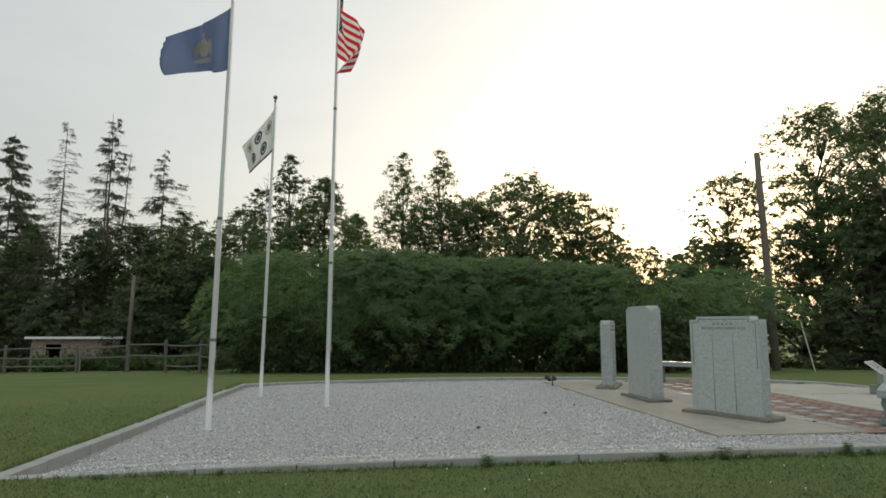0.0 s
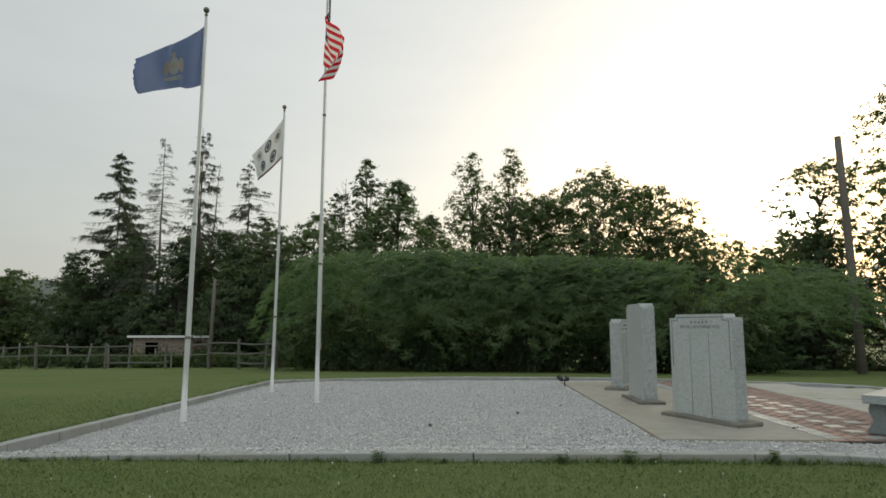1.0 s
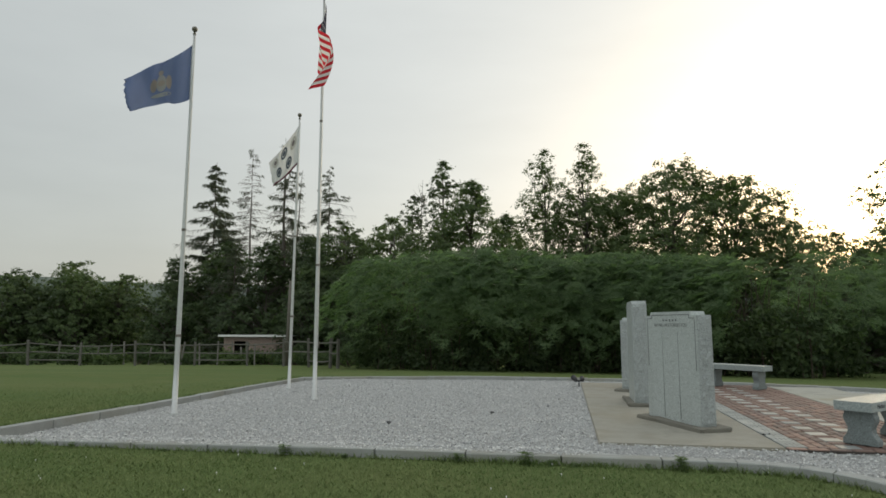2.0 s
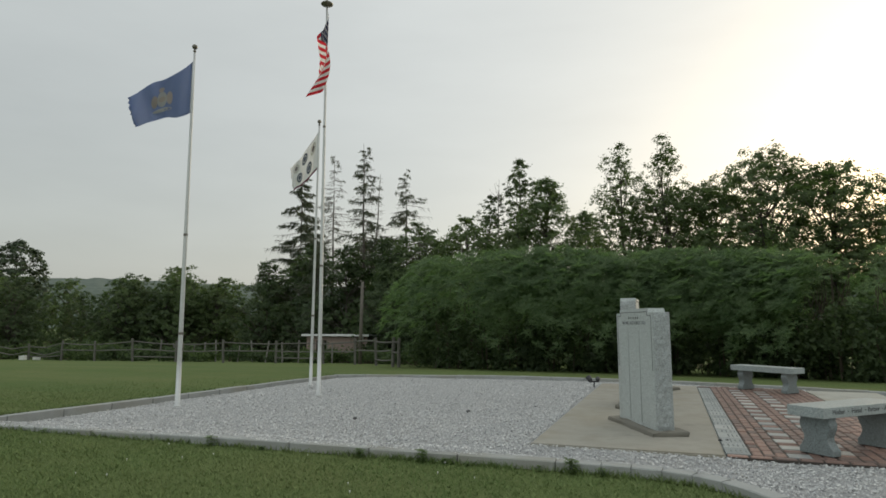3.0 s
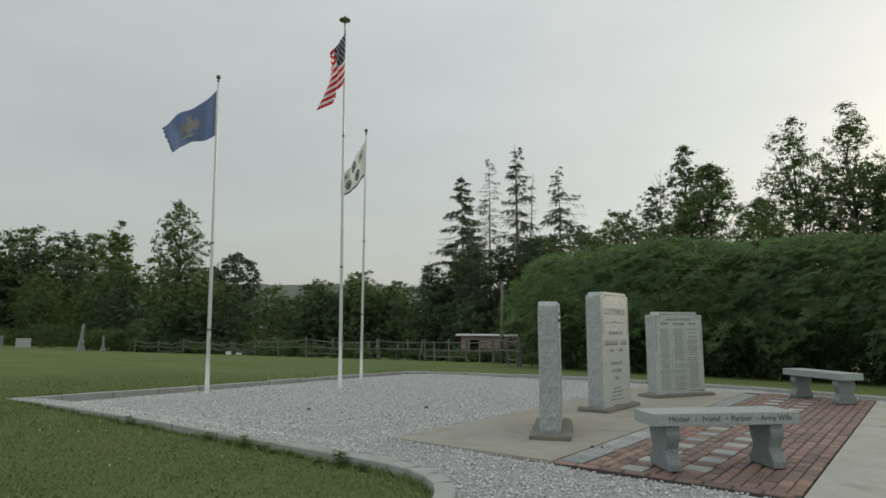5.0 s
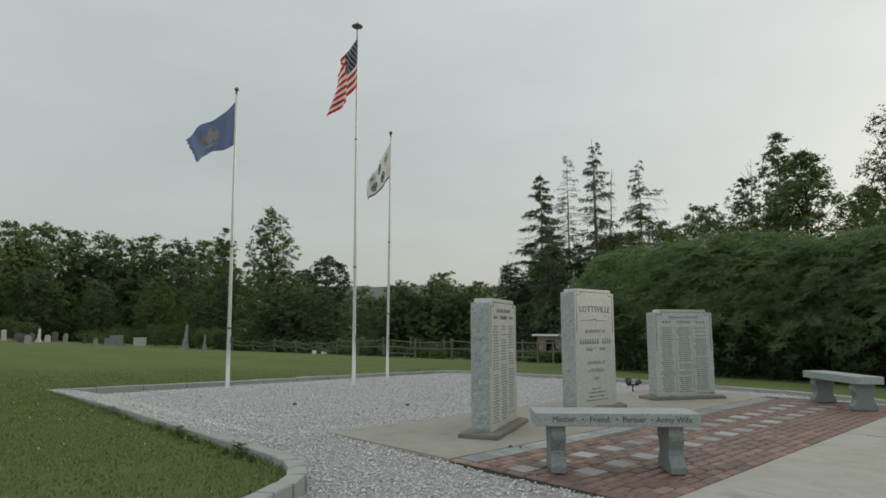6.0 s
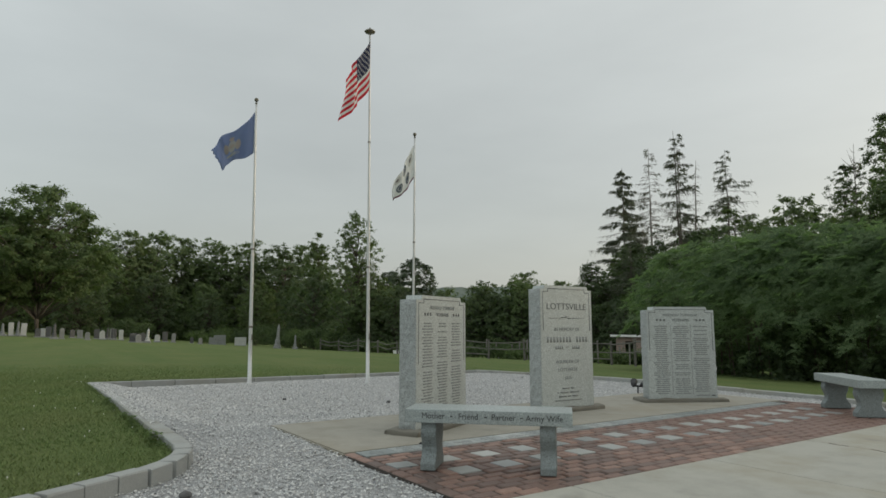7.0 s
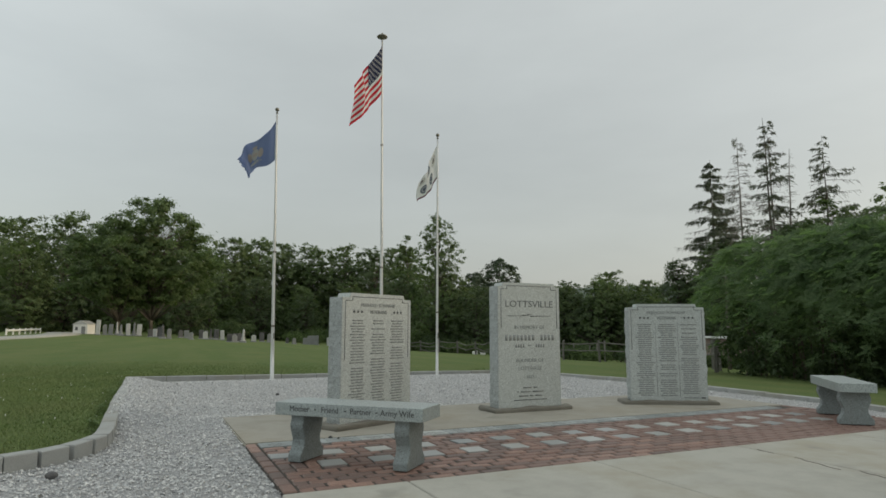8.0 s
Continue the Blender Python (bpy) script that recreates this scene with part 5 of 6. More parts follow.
bars("engraved_frame", frame_lines(1.06, 1.345, 0.047, 0.10, 0.62), M_INKS, m1, f, "dark engraved frame line")
stars((-0.13, -0.065, 0, 0.065, 0.13), 1.285, 0.017, m1, f)
lettering("WE WILL NOT FORGET YOU", 0.060, M_NAME, m1, f @ pose(0, 1.205, 0), name="engraved_words", squash=0.86)
bars("engraved_divider", [(-0.17, 0.61, 0.008, 1.05), (0.15, 0.61, 0.008, 1.05)], M_NAME, m1, f, "dark engraved dividing lines")

m2 = monument(4.885, 10.83, 92.5, 0.92, D2, 1.555, 0.045, "tall grey granite founder's monument with engraved words on its footing", (1.13, 0.42, 0.066), 0.86)
f = face_m(D2)
bars("engraved_frame", frame_lines(0.92, 1.555, 0.045, 0.085, 0.50), M_INKS, m2, f, "dark engraved frame line")
lettering("LOTTSVILLE", 0.118, M_INKS, m2, f @ pose(0, 1.292, 0), name="engraved_title", squash=1.15)
bars("engraved_rule", [(-0.21, 1.180, 0.22, 0.006), (0.21, 1.180, 0.22, 0.006), (-0.055, 1.190, 0.10, 0.010), (0.06, 1.178, 0.10, 0.010), (0, 1.200, 0.06, 0.009)], M_INKS, m2, f, "thin ornamental rule")
lettering("IN MEMORY OF", 0.066, M_NAME, m2, f @ pose(0, 1.015, 0), name="engraved_words")
for x0, letters in ((-0.34, 8), (0.18, 4)):
    bars("engraved_name", [(x0 + 0.056 * k, 0.905, 0.034, 0.07) for k in range(letters)], M_NAME, m2, f, "engraved name strokes")
for x0 in (-0.20, 0.10):
    bars("engraved_year", [(x0 + 0.036 * k, 0.805, 0.02, 0.045) for k in range(4)], M_NAME, m2, f, "engraved year strokes")
bars("engraved_dash", [(0, 0.81, 0.05, 0.008)], M_INKS, m2, f)
lettering("FOUNDER OF", 0.066, M_NAME, m2, f @ pose(0, 0.60, 0), name="engraved_words")
lettering("LOTTSVILLE", 0.066, M_NAME, m2, f @ pose(0, 0.50, 0), name="engraved_words")
lettering("- 1815 -", 0.062, M_NAME, m2, f @ pose(0, 0.395, 0), name="engraved_words")
rects = []
for y, ws in ((0.285, (0.12, 0.06)), (0.235, (0.02, 0.14, 0.16)), (0.185, (0.13, 0.05, 0.10))):
    x = -(sum(ws) + 0.03 * (len(ws) - 1)) / 2
    for q in ws:
        rects.append((x + q / 2, y, q, 0.018))
        x += q + 0.03
bars("engraved_dedication", rects, M_NAME, m2, f, "small engraved dedication strokes")
bars("engraved_line", [(0, 0.135, 0.48, 0.009)], M_INKS, m2, f, "dark engraved line")

m3 = monument(4.99, 13.0, 65.5, 1.04, D1, 1.318, 0.047, "grey granite veterans monument with three full columns of names", (1.28, 0.42, 0.066))
f = face_m(D1)
bars("engraved_frame", frame_lines(1.06, 1.318, 0.047, 0.10, 0.55), M_INKS, m3, f, "dark engraved frame line")
lettering("FREEHOLD TOWNSHIP", 0.056, M_NAME, m3, f @ pose(0, 1.226, 0), name="engraved_title", squash=0.92)
lettering("VETERANS", 0.056, M_INKS, m3, f @ pose(0, 1.152, 0), name="engraved_word")
stars((-0.36, -0.305, -0.25, 0.25, 0.305, 0.36), 1.172, 0.021, m3, f)
name_columns(m3, f, (-0.305, 0.0, 0.30), 1.11, 0.0292, (34, 35, 35), 9, 0.27)
bars("engraved_divider", [(-0.155, 0.60, 0.005, 1.0), (0.15, 0.60, 0.005, 1.0)], M_NAME, m3, f, "thin engraved dividing lines")
bars("maker_mark", [(0.46, 0.085, 0.06, 0.016)], M_INK, m3, f, "small dark maker's plate")
f = face_m(D1, back=True)
bars("engraved_frame", frame_lines(1.06, 1.318, 0.047, 0.10, 0.55), M_INKS, m3, f, "dark engraved frame line")


# ---- benches ----
def bench(x, y, turn, label, words=False):
    """Granite bench, 48 by 14 inches: thick slab on two scrolled legs. Front towards -y before the turn."""
    ob = thing("bench", pose(x, y, 0, 0, 0, turn), label, "bench", group="granite benches")
    slab_b = box(1.24, 0.356, 0.098, (0, 0, 0.35), 0.006, 2)
    part("seat", slab_b, M_BENCH, ob, "smooth grey granite seat slab")
    prof = [(0.165, 0.0), (0.165, 0.055), (0.140, 0.085), (0.116, 0.125), (0.112, 0.165), (0.128, 0.205), (0.146, 0.245), (0.150, 0.285), (0.136, 0.320), (0.142, 0.349)]
    pts = [(p, z) for p, z in prof] + [(-p, z) for p, z in reversed(prof)]
    for s in (-1, 1):
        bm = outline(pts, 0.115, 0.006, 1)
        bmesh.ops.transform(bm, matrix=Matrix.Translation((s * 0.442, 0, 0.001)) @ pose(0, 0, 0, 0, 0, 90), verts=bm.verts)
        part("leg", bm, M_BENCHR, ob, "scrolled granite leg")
    if words:
        f = Matrix.Translation((0, -0.178, 0)) @ pose(0, 0, 0, 90, 0, 0)
        for text, cx in (("Mother", -0.40), ("Friend", -0.135), ("Partner", 0.125), ("Army Wife", 0.42)):
            lettering(text, 0.062, M_INK, ob, f @ pose(cx, 0.383, 0), name="engraved_word", squash=0.95)
        for dx in (-0.262, -0.005, 0.255):
            bars("engraved_dot", [(dx, 0.402, 0.018, 0.008)], M_INK, ob, f)
    return ob


bench(7.195, 8.05, 48.0, "grey granite bench engraved with dark words on brick paving", True)
bench(6.92, 13.83, -40.0, "plain grey granite bench at the end of the brick paving")

# ---- small things round the plaza ----
spot = thing("spotlight", pose(3.87, 13.36, -0.03, 0, 0, 20), "small black garden spotlight on a stake beside the pad", "spotlight")
part("stake", lathe([(0.006, -0.12), (0.012, 0.0), (0.012, 0.13)], 10), M_BLACK, spot)
bm = lathe([(0.020, -0.06), (0.045, -0.02), (0.055, 0.05), (0.058, 0.075)], 16)
bmesh.ops.transform(bm, matrix=Matrix.Translation((-0.075, 0.02, 0.165)) @ pose(0, 0, 0, -52, -25, 0), verts=bm.verts)
part("lamp_head", bm, M_BLACK, spot)
bm = lathe([(0.018, -0.05), (0.038, -0.02), (0.046, 0.04), (0.048, 0.06)], 16)
bmesh.ops.transform(bm, matrix=Matrix.Translation((0.075, 0.02, 0.165)) @ pose(0, 0, 0, -66, 30, 0), verts=bm.verts)
part("lamp_head", bm, M_BLACK, spot)
part("bracket", box(0.19, 0.016, 0.03, (0, 0, 0.12), 0.004), M_BLACK, spot)

solar = thing("solar_floodlight", pose(9.52, 11.24, 0.002, 0, 0, 35), "solar floodlight with a tilted panel on a low grey pedestal", "floodlight")
part("pedestal", box(0.24, 0.24, 0.16, (0, 0, 0), 0.01), M_BENCHR, solar, "low grey block")
part("post", lathe([(0.025, 0.15), (0.025, 0.50)], 12), M_LAMPBOX, solar)
bm = box(0.30, 0.10, 0.20, (0, 0, 0), 0.012)
bmesh.ops.transform(bm, matrix=Matrix.Translation((-0.10, -0.10, 0.19)), verts=bm.verts)
lampbox = part("lamp_housing", bm, M_LAMPBOX, solar, "grey-green lamp housing")
bm = box(0.25, 0.008, 0.15, (0, 0, 0), 0.003)
bmesh.ops.transform(bm, matrix=Matrix.Translation((-0.10, -0.153, 0.215)), verts=bm.verts)
part("lens", bm, M_LENS, lampbox, "milky lens")
tilt = Matrix.Translation((0, 0, 0.47)) @ pose(0, 0, 0, 38, 0, 0)
bm = box(0.46, 0.36, 0.022, (0, 0, 0), 0.004)
bmesh.ops.transform(bm, matrix=tilt, verts=bm.verts)
panel = part("panel_frame", bm, M_WHITE, solar, "pale panel frame")
bm = box(0.42, 0.32, 0.004, (0, 0, 0.021), 0.001)
bmesh.ops.transform(bm, matrix=tilt, verts=bm.verts)
part("solar_cells", bm, M_SOLAR, panel, "dark blue solar cells")

for x, y, s, lab in ((6.05, 8.09, 0.035, "small rusty bolt lying on the concrete pad"), (6.12, 8.15, 0.022, "small dark nut lying on the concrete pad")):
    o = thing("bolt", pose(x, y, 0.001, 0, 0, 30), lab, "bolt")
    part("shank", lathe([(s * 0.25, 0.0), (s * 0.3, s * 0.4), (s * 0.2, s * 0.5)], 8), M_BLACK, o)
    part("head", box(s, s * 0.7, s * 0.3, (0, 0, 0), 0.003), M_BLACK, o)
r = random.Random(8)
for x, y, s in ((6.76, 5.97, 0.04), (2.76, 9.35, 0.03), (1.6, 8.15, 0.028)):
    bm = bmesh.new()
    bmesh.ops.create_icosphere(bm, subdivisions=2, radius=s)
    for v in bm.verts:
        v.co *= 1 + 0.35 * noise.noise(v.co * 18 + Vector((x, y, 0)))
        v.co.z *= 0.7
    o = new("stone", mesh_of("stone", bm, M_GRAVED))
    o.matrix_world = pose(x, y, gravel_z(x, y) + s * 0.45)
    tagged(o, "single dark stone lying on the white gravel", "stone")


# ---- fence, shed, poles ----
def build_fence():
    fence = thing("rail_fence", pose(0, 0, 0), "weathered grey split-rail fence along the lawn", "fence")
    r = random.Random(12)
    line = [(-51.0, 27.6), (-40.0, 29.8), (-29.0, 30.0), (-22.0, 31.0), (-16.3, 32.6), (-11.5, 30.6), (-6.8, 25.8)]
    posts = [p for p in spline([(x, y, 0) for x, y in line], 3.3)] + [Vector((-6.8, 25.8, 0))]
    tops = []
    for k, p in enumerate(posts):
        z = lawn_z(p.x, p.y)
        h = (1.38 if p.x > -36 else 1.22) + r.uniform(-0.10, 0.10)
        bm = box(0.13, 0.11, h + 0.2, (0, 0, -0.2), 0.018, 1, cuts=2, rough=0.02, seed=k)
        o = part("post", bm, M_RAIL, fence)
        o.matrix_basis = pose(p.x, p.y, z, r.uniform(-2.5, 2.5), r.uniform(-2.5, 2.5), r.uniform(0, 90))
        tops.append((Vector((p.x, p.y, z)), h))
    for k, ((a, ha), (b, hb)) in enumerate(zip(tops, tops[1:])):
        for t in (0.86, 0.52) + ((0.22,) if k % 3 == 1 else ()):
            p = a + Vector((0, 0, ha * t + r.uniform(-0.04, 0.04)))
            q = b + Vector((0, 0, hb * t + r.uniform(-0.04, 0.04)))
            mid = (p + q) / 2 + Vector((0, 0, r.uniform(-0.06, 0.02) if a.x > -36 else r.uniform(-0.28, -0.06)))
            d = (q - p).normalized() * 0.12
            part("rail", tube(bmesh.new(), [p - d, mid, q + d], [0.036, 0.044, 0.034], 6), M_RAIL, fence)
    return fence


build_fence()
for k, (x, y, w, h) in enumerate(((-39.8, 30.7, 0.42, 0.30), (-38.6, 30.9, 0.46, 0.20), (-27.2, 33.2, 0.40, 0.20))):
    block = thing("pale_block", pose(x, y, lawn_z(x, y), 0, 4 * k - 4, 25 + 40 * k), "small white-painted block lying behind the rail fence", "block", group="pale blocks behind the fence")
    part("body", box(w, 0.30, h + 0.04, (0, 0, -0.04), 0.03, 2, cuts=1, rough=0.012, seed=k), M_WHITE, block)
brush = random.Random(44)
for k in range(22):
    x = -53.0 + 2.05 * k + brush.uniform(-0.5, 0.5)
    y = float(np.interp(x, (-53, -40, -29, -22, -16, -11), (28.6, 31.4, 32.0, 34.6, 36.6, 34.0))) + brush.uniform(0.4, 1.8)
    shrub("bush", x, y, brush.uniform(1.2, 1.9), (L_DARK, L_BROAD, L_DARK, L_DARK)[k % 4], 120 + k, ("low dark bush", "low green bush", "low dark bush", "low dark bush")[k % 4] + " behind the rail fence", 2000, 0.10, brush.uniform(0.35, 0.6))

r = random.Random(5)
for k in range(12):
    t = k / 11
    x, y = -29.5 + 13.0 * t, 33.4 + 2.2 * t + r.uniform(-0.4, 0.4)
    o = thing("stake", pose(x, y, lawn_z(x, y), r.uniform(-5, 5), r.uniform(-9, 9), 0), "bleached wooden stake of an old paddock fence", "stake", group="paddock stakes")
    part("shaft", box(0.085, 0.085, 1.45 + r.uniform(-0.25, 0.2), (0, 0, -0.15), 0.012, 1, cuts=1, rough=0.015, seed=k), M_STAKE, o)


def build_shed():
    x0, y0 = -18.7, 40.9
    z = lawn_z(x0, y0) - 0.05
    ob = thing("shed", pose(x0, y0, z, 0, 0, 2.0), "low flat-roofed shed with faded pink board walls and a dark doorway", "shed")
    w, d, h = 5.0, 3.6, 2.0
    # front wall of upright boards with a doorway left open
    r2 = random.Random(2)
    n = 24
    for k in range(n):
        x = -w / 2 + w * (k + 0.5) / n
        if -1.75 < x < -0.80:
            part("board", box(w / n - 0.008, 0.03, 0.28, (x, -d / 2, h - 0.28), 0.003, 1), M_SHED, ob)
            continue
        part("board", box(w / n - 0.008, 0.03, h, (x, -d / 2 + r2.uniform(-0.004, 0.004), 0), 0.003, 1), M_SHED, ob)
    for s in (-1, 1):
        part("side_wall", box(0.04, d - 0.05, h - 0.04, (s * (w / 2 - 0.02), 0.02, 0), 0.004, 1), M_SHEDR, ob, "grey board side wall")
    part("back_wall", box(w, 0.04, h - 0.15, (0, d / 2, 0), 0.004, 1), M_SHEDR, ob)
    part("floor", box(w - 0.1, d - 0.1, 0.06, (0, 0, 0), 0.0), M_DARK, ob)
    bm = box(w + 0.5, d + 0.6, 0.09, (0, 0, 0), 0.01, 1)
    bmesh.ops.transform(bm, matrix=Matrix.Translation((0, 0, h + 0.0)) @ pose(0, 0, 0, -2.5, 0, 0), verts=bm.verts)
    part("roof", bm, M_ROOF, ob, "pale metal roof")
    part("fascia", box(w + 0.52, 0.03, 0.13, (0, -d / 2 - 0.31, h + 0.03), 0.004, 1), M_WHITE, ob, "white fascia board")
    part("door_post", box(0.09, 0.06, h - 0.3, (-1.82, -d / 2, 0), 0.005, 1), M_STAKE, ob)
    part("door_post", box(0.09, 0.06, h - 0.3, (-0.75, -d / 2, 0), 0.005, 1), M_STAKE, ob)
    bm = bmesh.new()
    bmesh.ops.create_uvsphere(bm, u_segments=12, v_segments=8, radius=0.09)
    bmesh.ops.translate(bm, vec=(w / 2 - 0.35, -d / 2 - 0.10, h - 0.12), verts=bm.verts)
    part("lamp_globe", bm, M_WHITE, ob, "white globe lamp", smooth=True)
    return ob


build_shed()
for k, (x, y, s) in enumerate(((-16.6, 37.6, 0.9), (-15.2, 37.0, 0.8), (-13.6, 36.4, 0.9), (-12.2, 35.2, 0.7), (-18.2, 38.0, 0.7), (-10.8, 33.8, 0.8))):
    shrub("bramble_bush", x, y, s, L_BROAD, 60 + k, "tangled green bramble bush beside the shed")
shrub("bush", -8.4, 30.8, 1.1, L_DARK, 71, "dark bush at the end of the rail fence", 2500)

pole = thing("light_pole", pose(-13.2, 33.2, lawn_z(-13.2, 33.2)), "thin weathered wooden pole near the shed", "pole")
part("shaft", lathe([(0.11, -0.2), (0.10, 2.5), (0.085, 4.9)], 12, (0.12, 0.0)), M_POST, pole, smooth=True)
part("crosspiece", box(0.5, 0.06, 0.07, (0.1, 0, 4.55), 0.008, 1), M_POST, pole)
part("insulator", lathe([(0.02, 4.88), (0.05, 4.93), (0.02, 5.0)], 10), M_BALL, pole)

ux, uy = 16.22, 25.06
pole = thing("utility_pole", pose(ux, uy, lawn_z(ux, uy)), "tall leaning wooden utility pole in front of the wood", "utility pole")
part("shaft", lathe([(0.17, -0.3), (0.16, 3.0), (0.14, 6.5), (0.12, 9.45)], 14, (0.14, 0.70)), M_POST, pole, smooth=True)
for z in (5.4, 4.0):
    part("bracket", box(1.0, 0.035, 0.04, (0.60, 0.07 * z, z), 0.006, 1), M_STAKE, pole, "thin bracket arm")
    bm = lathe([(0.03, z + 0.04), (0.05, z + 0.10), (0.02, z + 0.16)], 10)
    bmesh.ops.translate(bm, vec=(0.95, 0.07 * z, 0), verts=bm.verts)
    part("insulator", bm, M_WHITE, pole)

gx, gy = 16.27, 22.74
guy = thing("guy_wire_guard", pose(gx, gy, lawn_z(gx, gy)), "thin pale guard tube on a slanting guy wire", "guy wire")
part("guard", tube(bmesh.new(), [Vector((0.05, 0.04, -0.1)), Vector((-0.48, -0.38, 0.95)), Vector((-1.0, -0.8, 1.95))], [0.026, 0.026, 0.026], 8), M_WHITE, guy, "pale plastic guard")
cap = part("cap", lathe([(0.04, 0), (0.05, 0.04), (0.02, 0.07)], 8), M_BALL, guy)
cap.matrix_basis = Matrix.Translation((-1.0, -0.8, 1.93))


# ---- graveyard, white hut, lane ----
def headstone(x, y, kind, w, h, mat, label, turn, seed):
    ob = thing("headstone", pose(x, y, lawn_z(x, y), 0, random.Random(seed).uniform(-3, 3), turn), label, "headstone", group="old headstones")
    t = 0.12 + 0.1 * w
    part("base", box(w + 0.16, t + 0.16, 0.16, (0, 0, -0.06), 0.015, 1), M_GRAVE, ob)
    if kind == "round":
        n = 9
        pts = [(-w / 2, 0.0), (w / 2, 0.0)] + [(w / 2 * math.cos(math.pi * k / n), h - w / 2 + w / 2 * math.sin(math.pi * k / n)) for k in range(n + 1)]
        bm = outline(pts, t, 0.01, 1)
    elif kind == "square":
        bm = outline([(-w / 2, 0), (w / 2, 0), (w / 2, h), (-w / 2, h)], t, 0.015, 1)
    elif kind == "gable":
        bm = outline([(-w / 2, 0), (w / 2, 0), (w / 2, h * 0.85), (0, h), (-w / 2, h * 0.85)], t, 0.012, 1)
    else:
        bm = lathe([(w * 0.75, 0), (w * 0.75, h * 0.16), (w * 0.6, h * 0.17), (w * 0.55, h * 0.32), (w * 0.62, h * 0.34), (w * 0.40, h * 0.37), (w * 0.30, h * 0.80), (w * 0.38, h * 0.82), (w * 0.30, h * 0.86), (w * 0.2, h * 0.93), (0.01, h)], 8)
    part("stone", bm, mat, ob)
    bm2 = box(w * 0.5, 0.01, h * 0.3, (0, -t / 2 - 0.002, h * 0.45), 0.0)
    if kind in ("square", "gable", "round"):
        part("inscription_panel", bm2, mat, ob)
    else:
        bm2.free()
        part("plinth", box(w * 1.8, w * 1.8, 0.24, (0, 0, -0.05), 0.02, 1), M_GRAVE, ob)
    return ob


r = random.Random(31)
# place, shape and height of each stone in the graveyard
YARD = [(-66.2, -2.9, "square", 1.65), (-68.0, -2.4, "round", 1.2), (-69.5, -2.0, "square", 1.25), (-71.3, -1.5, "obelisk", 1.6), (-67.5, 0.0, "square", 1.4), (-68.8, 0.5, "obelisk", 1.6), (-70.5, 0.9, "square", 1.4),
        (-66.1, 2.4, "gable", 0.95), (-67.7, 2.8, "square", 0.95), (-57.7, 4.0, "obelisk", 1.45), (-58.0, 4.6, "round", 1.05), (-69.5, 5.5, "gable", 0.95), (-56.5, 6.7, "round", 0.75), (-67.0, 7.8, "square", 1.05), (-63.7, 8.2, "round", 0.9),
        (-67.5, 8.8, "obelisk", 1.3), (-79.7, 9.9, "square", 1.3), (-52.9, 10.2, "square", 0.8), (-52.6, 10.7, "round", 0.75), (-56.6, 11.4, "gable", 0.95), (-53.1, 11.5, "obelisk", 1.35), (-67.1, 14.7, "square", 1.15), (-65.0, 15.3, "gable", 1.1),
        (-74.2, 18.7, "round", 0.8), (-68.6, 18.8, "round", 0.75), (-74.0, 12.0, "square", 0.9), (-61.0, 13.2, "round", 0.8), (-66.6, 3.3, "square", 1.15), (-66.8, 6.2, "square", 0.9), (-68.2, 9.5, "square", 1.2), (-66.3, 8.3, "round", 1.0), (-65.8, 9.3, "obelisk", 1.3), (-65.6, 10.1, "square", 1.15), (-57.2, 10.9, "square", 0.8), (-67.0, -0.7, "obelisk", 1.3)]
WIDTHS = {"square": 0.5, "round": 0.42, "gable": 0.5, "obelisk": 0.3}
STONES = (M_GRAVEW, M_GRAVE, M_GRAVE, M_GRAVEW, M_GRAVEW, M_GRAVE, M_GRAVEW, M_GRAVE, M_GRAVED)
for k, (x, y, kind, h) in enumerate(YARD):
    mat = STONES[k] if k < 7 else (M_GRAVE, M_GRAVED, M_GRAVEW, M_GRAVED, M_GRAVE, M_GRAVED)[k % 6]
    tone = {M_GRAVEW: "white marble", M_GRAVE: "weathered grey", M_GRAVED: "dark slate"}[mat]
    shape = {"round": "round-topped headstone", "square": "square headstone", "gable": "peaked headstone", "obelisk": "slim obelisk headstone"}[kind]
    headstone(x, y, kind, WIDTHS[kind] * r.uniform(0.85, 1.2), h, mat, tone + " " + shape + " on the lawn", r.uniform(70, 110), k)
headstone(-74.2, 24.8, "square", 1.45, 1.15, M_GRAVEW, "wide pale headstone on the lawn", 68, 50)
headstone(-75.4, 22.4, "square", 1.5, 1.3, M_GRAVE, "wide grey headstone beside a pale one", 70, 51)
headstone(-73.9, 21.2, "square", 0.9, 0.9, M_GRAVE, "low grey headstone beside a wide one", 70, 54)
headstone(-53.5, 23.8, "obelisk", 0.44, 2.5, M_GRAVE, "tall grey monument column under the trees", 70, 52)
headstone(-53.2, 25.6, "obelisk", 0.30, 1.5, M_GRAVE, "grey monument column under the trees", 70, 53)

hut = thing("white_hut", pose(-74.5, -5.4, lawn_z(-74.5, -5.4) - 0.05, 0, 0, 72) @ Matrix.Scale(0.82, 4), "small white gabled hut beyond the graves", "hut")
part("walls", box(2.0, 2.4, 1.45, (0, 0, 0), 0.01, 1), M_WHITE, hut)
part("roof", outline([(-1.15, 1.43), (1.15, 1.43), (0, 2.0)], 2.6, 0.01, 1), M_GRAVEW, hut, "pale gabled roof")
part("window", box(0.35, 0.04, 0.5, (-0.5, -1.2, 0.55), 0.005, 1), M_GRAVED, hut)
part("door", box(0.55, 0.04, 1.1, (0.45, -1.2, 0.02), 0.005, 1), M_GRAVE, hut)

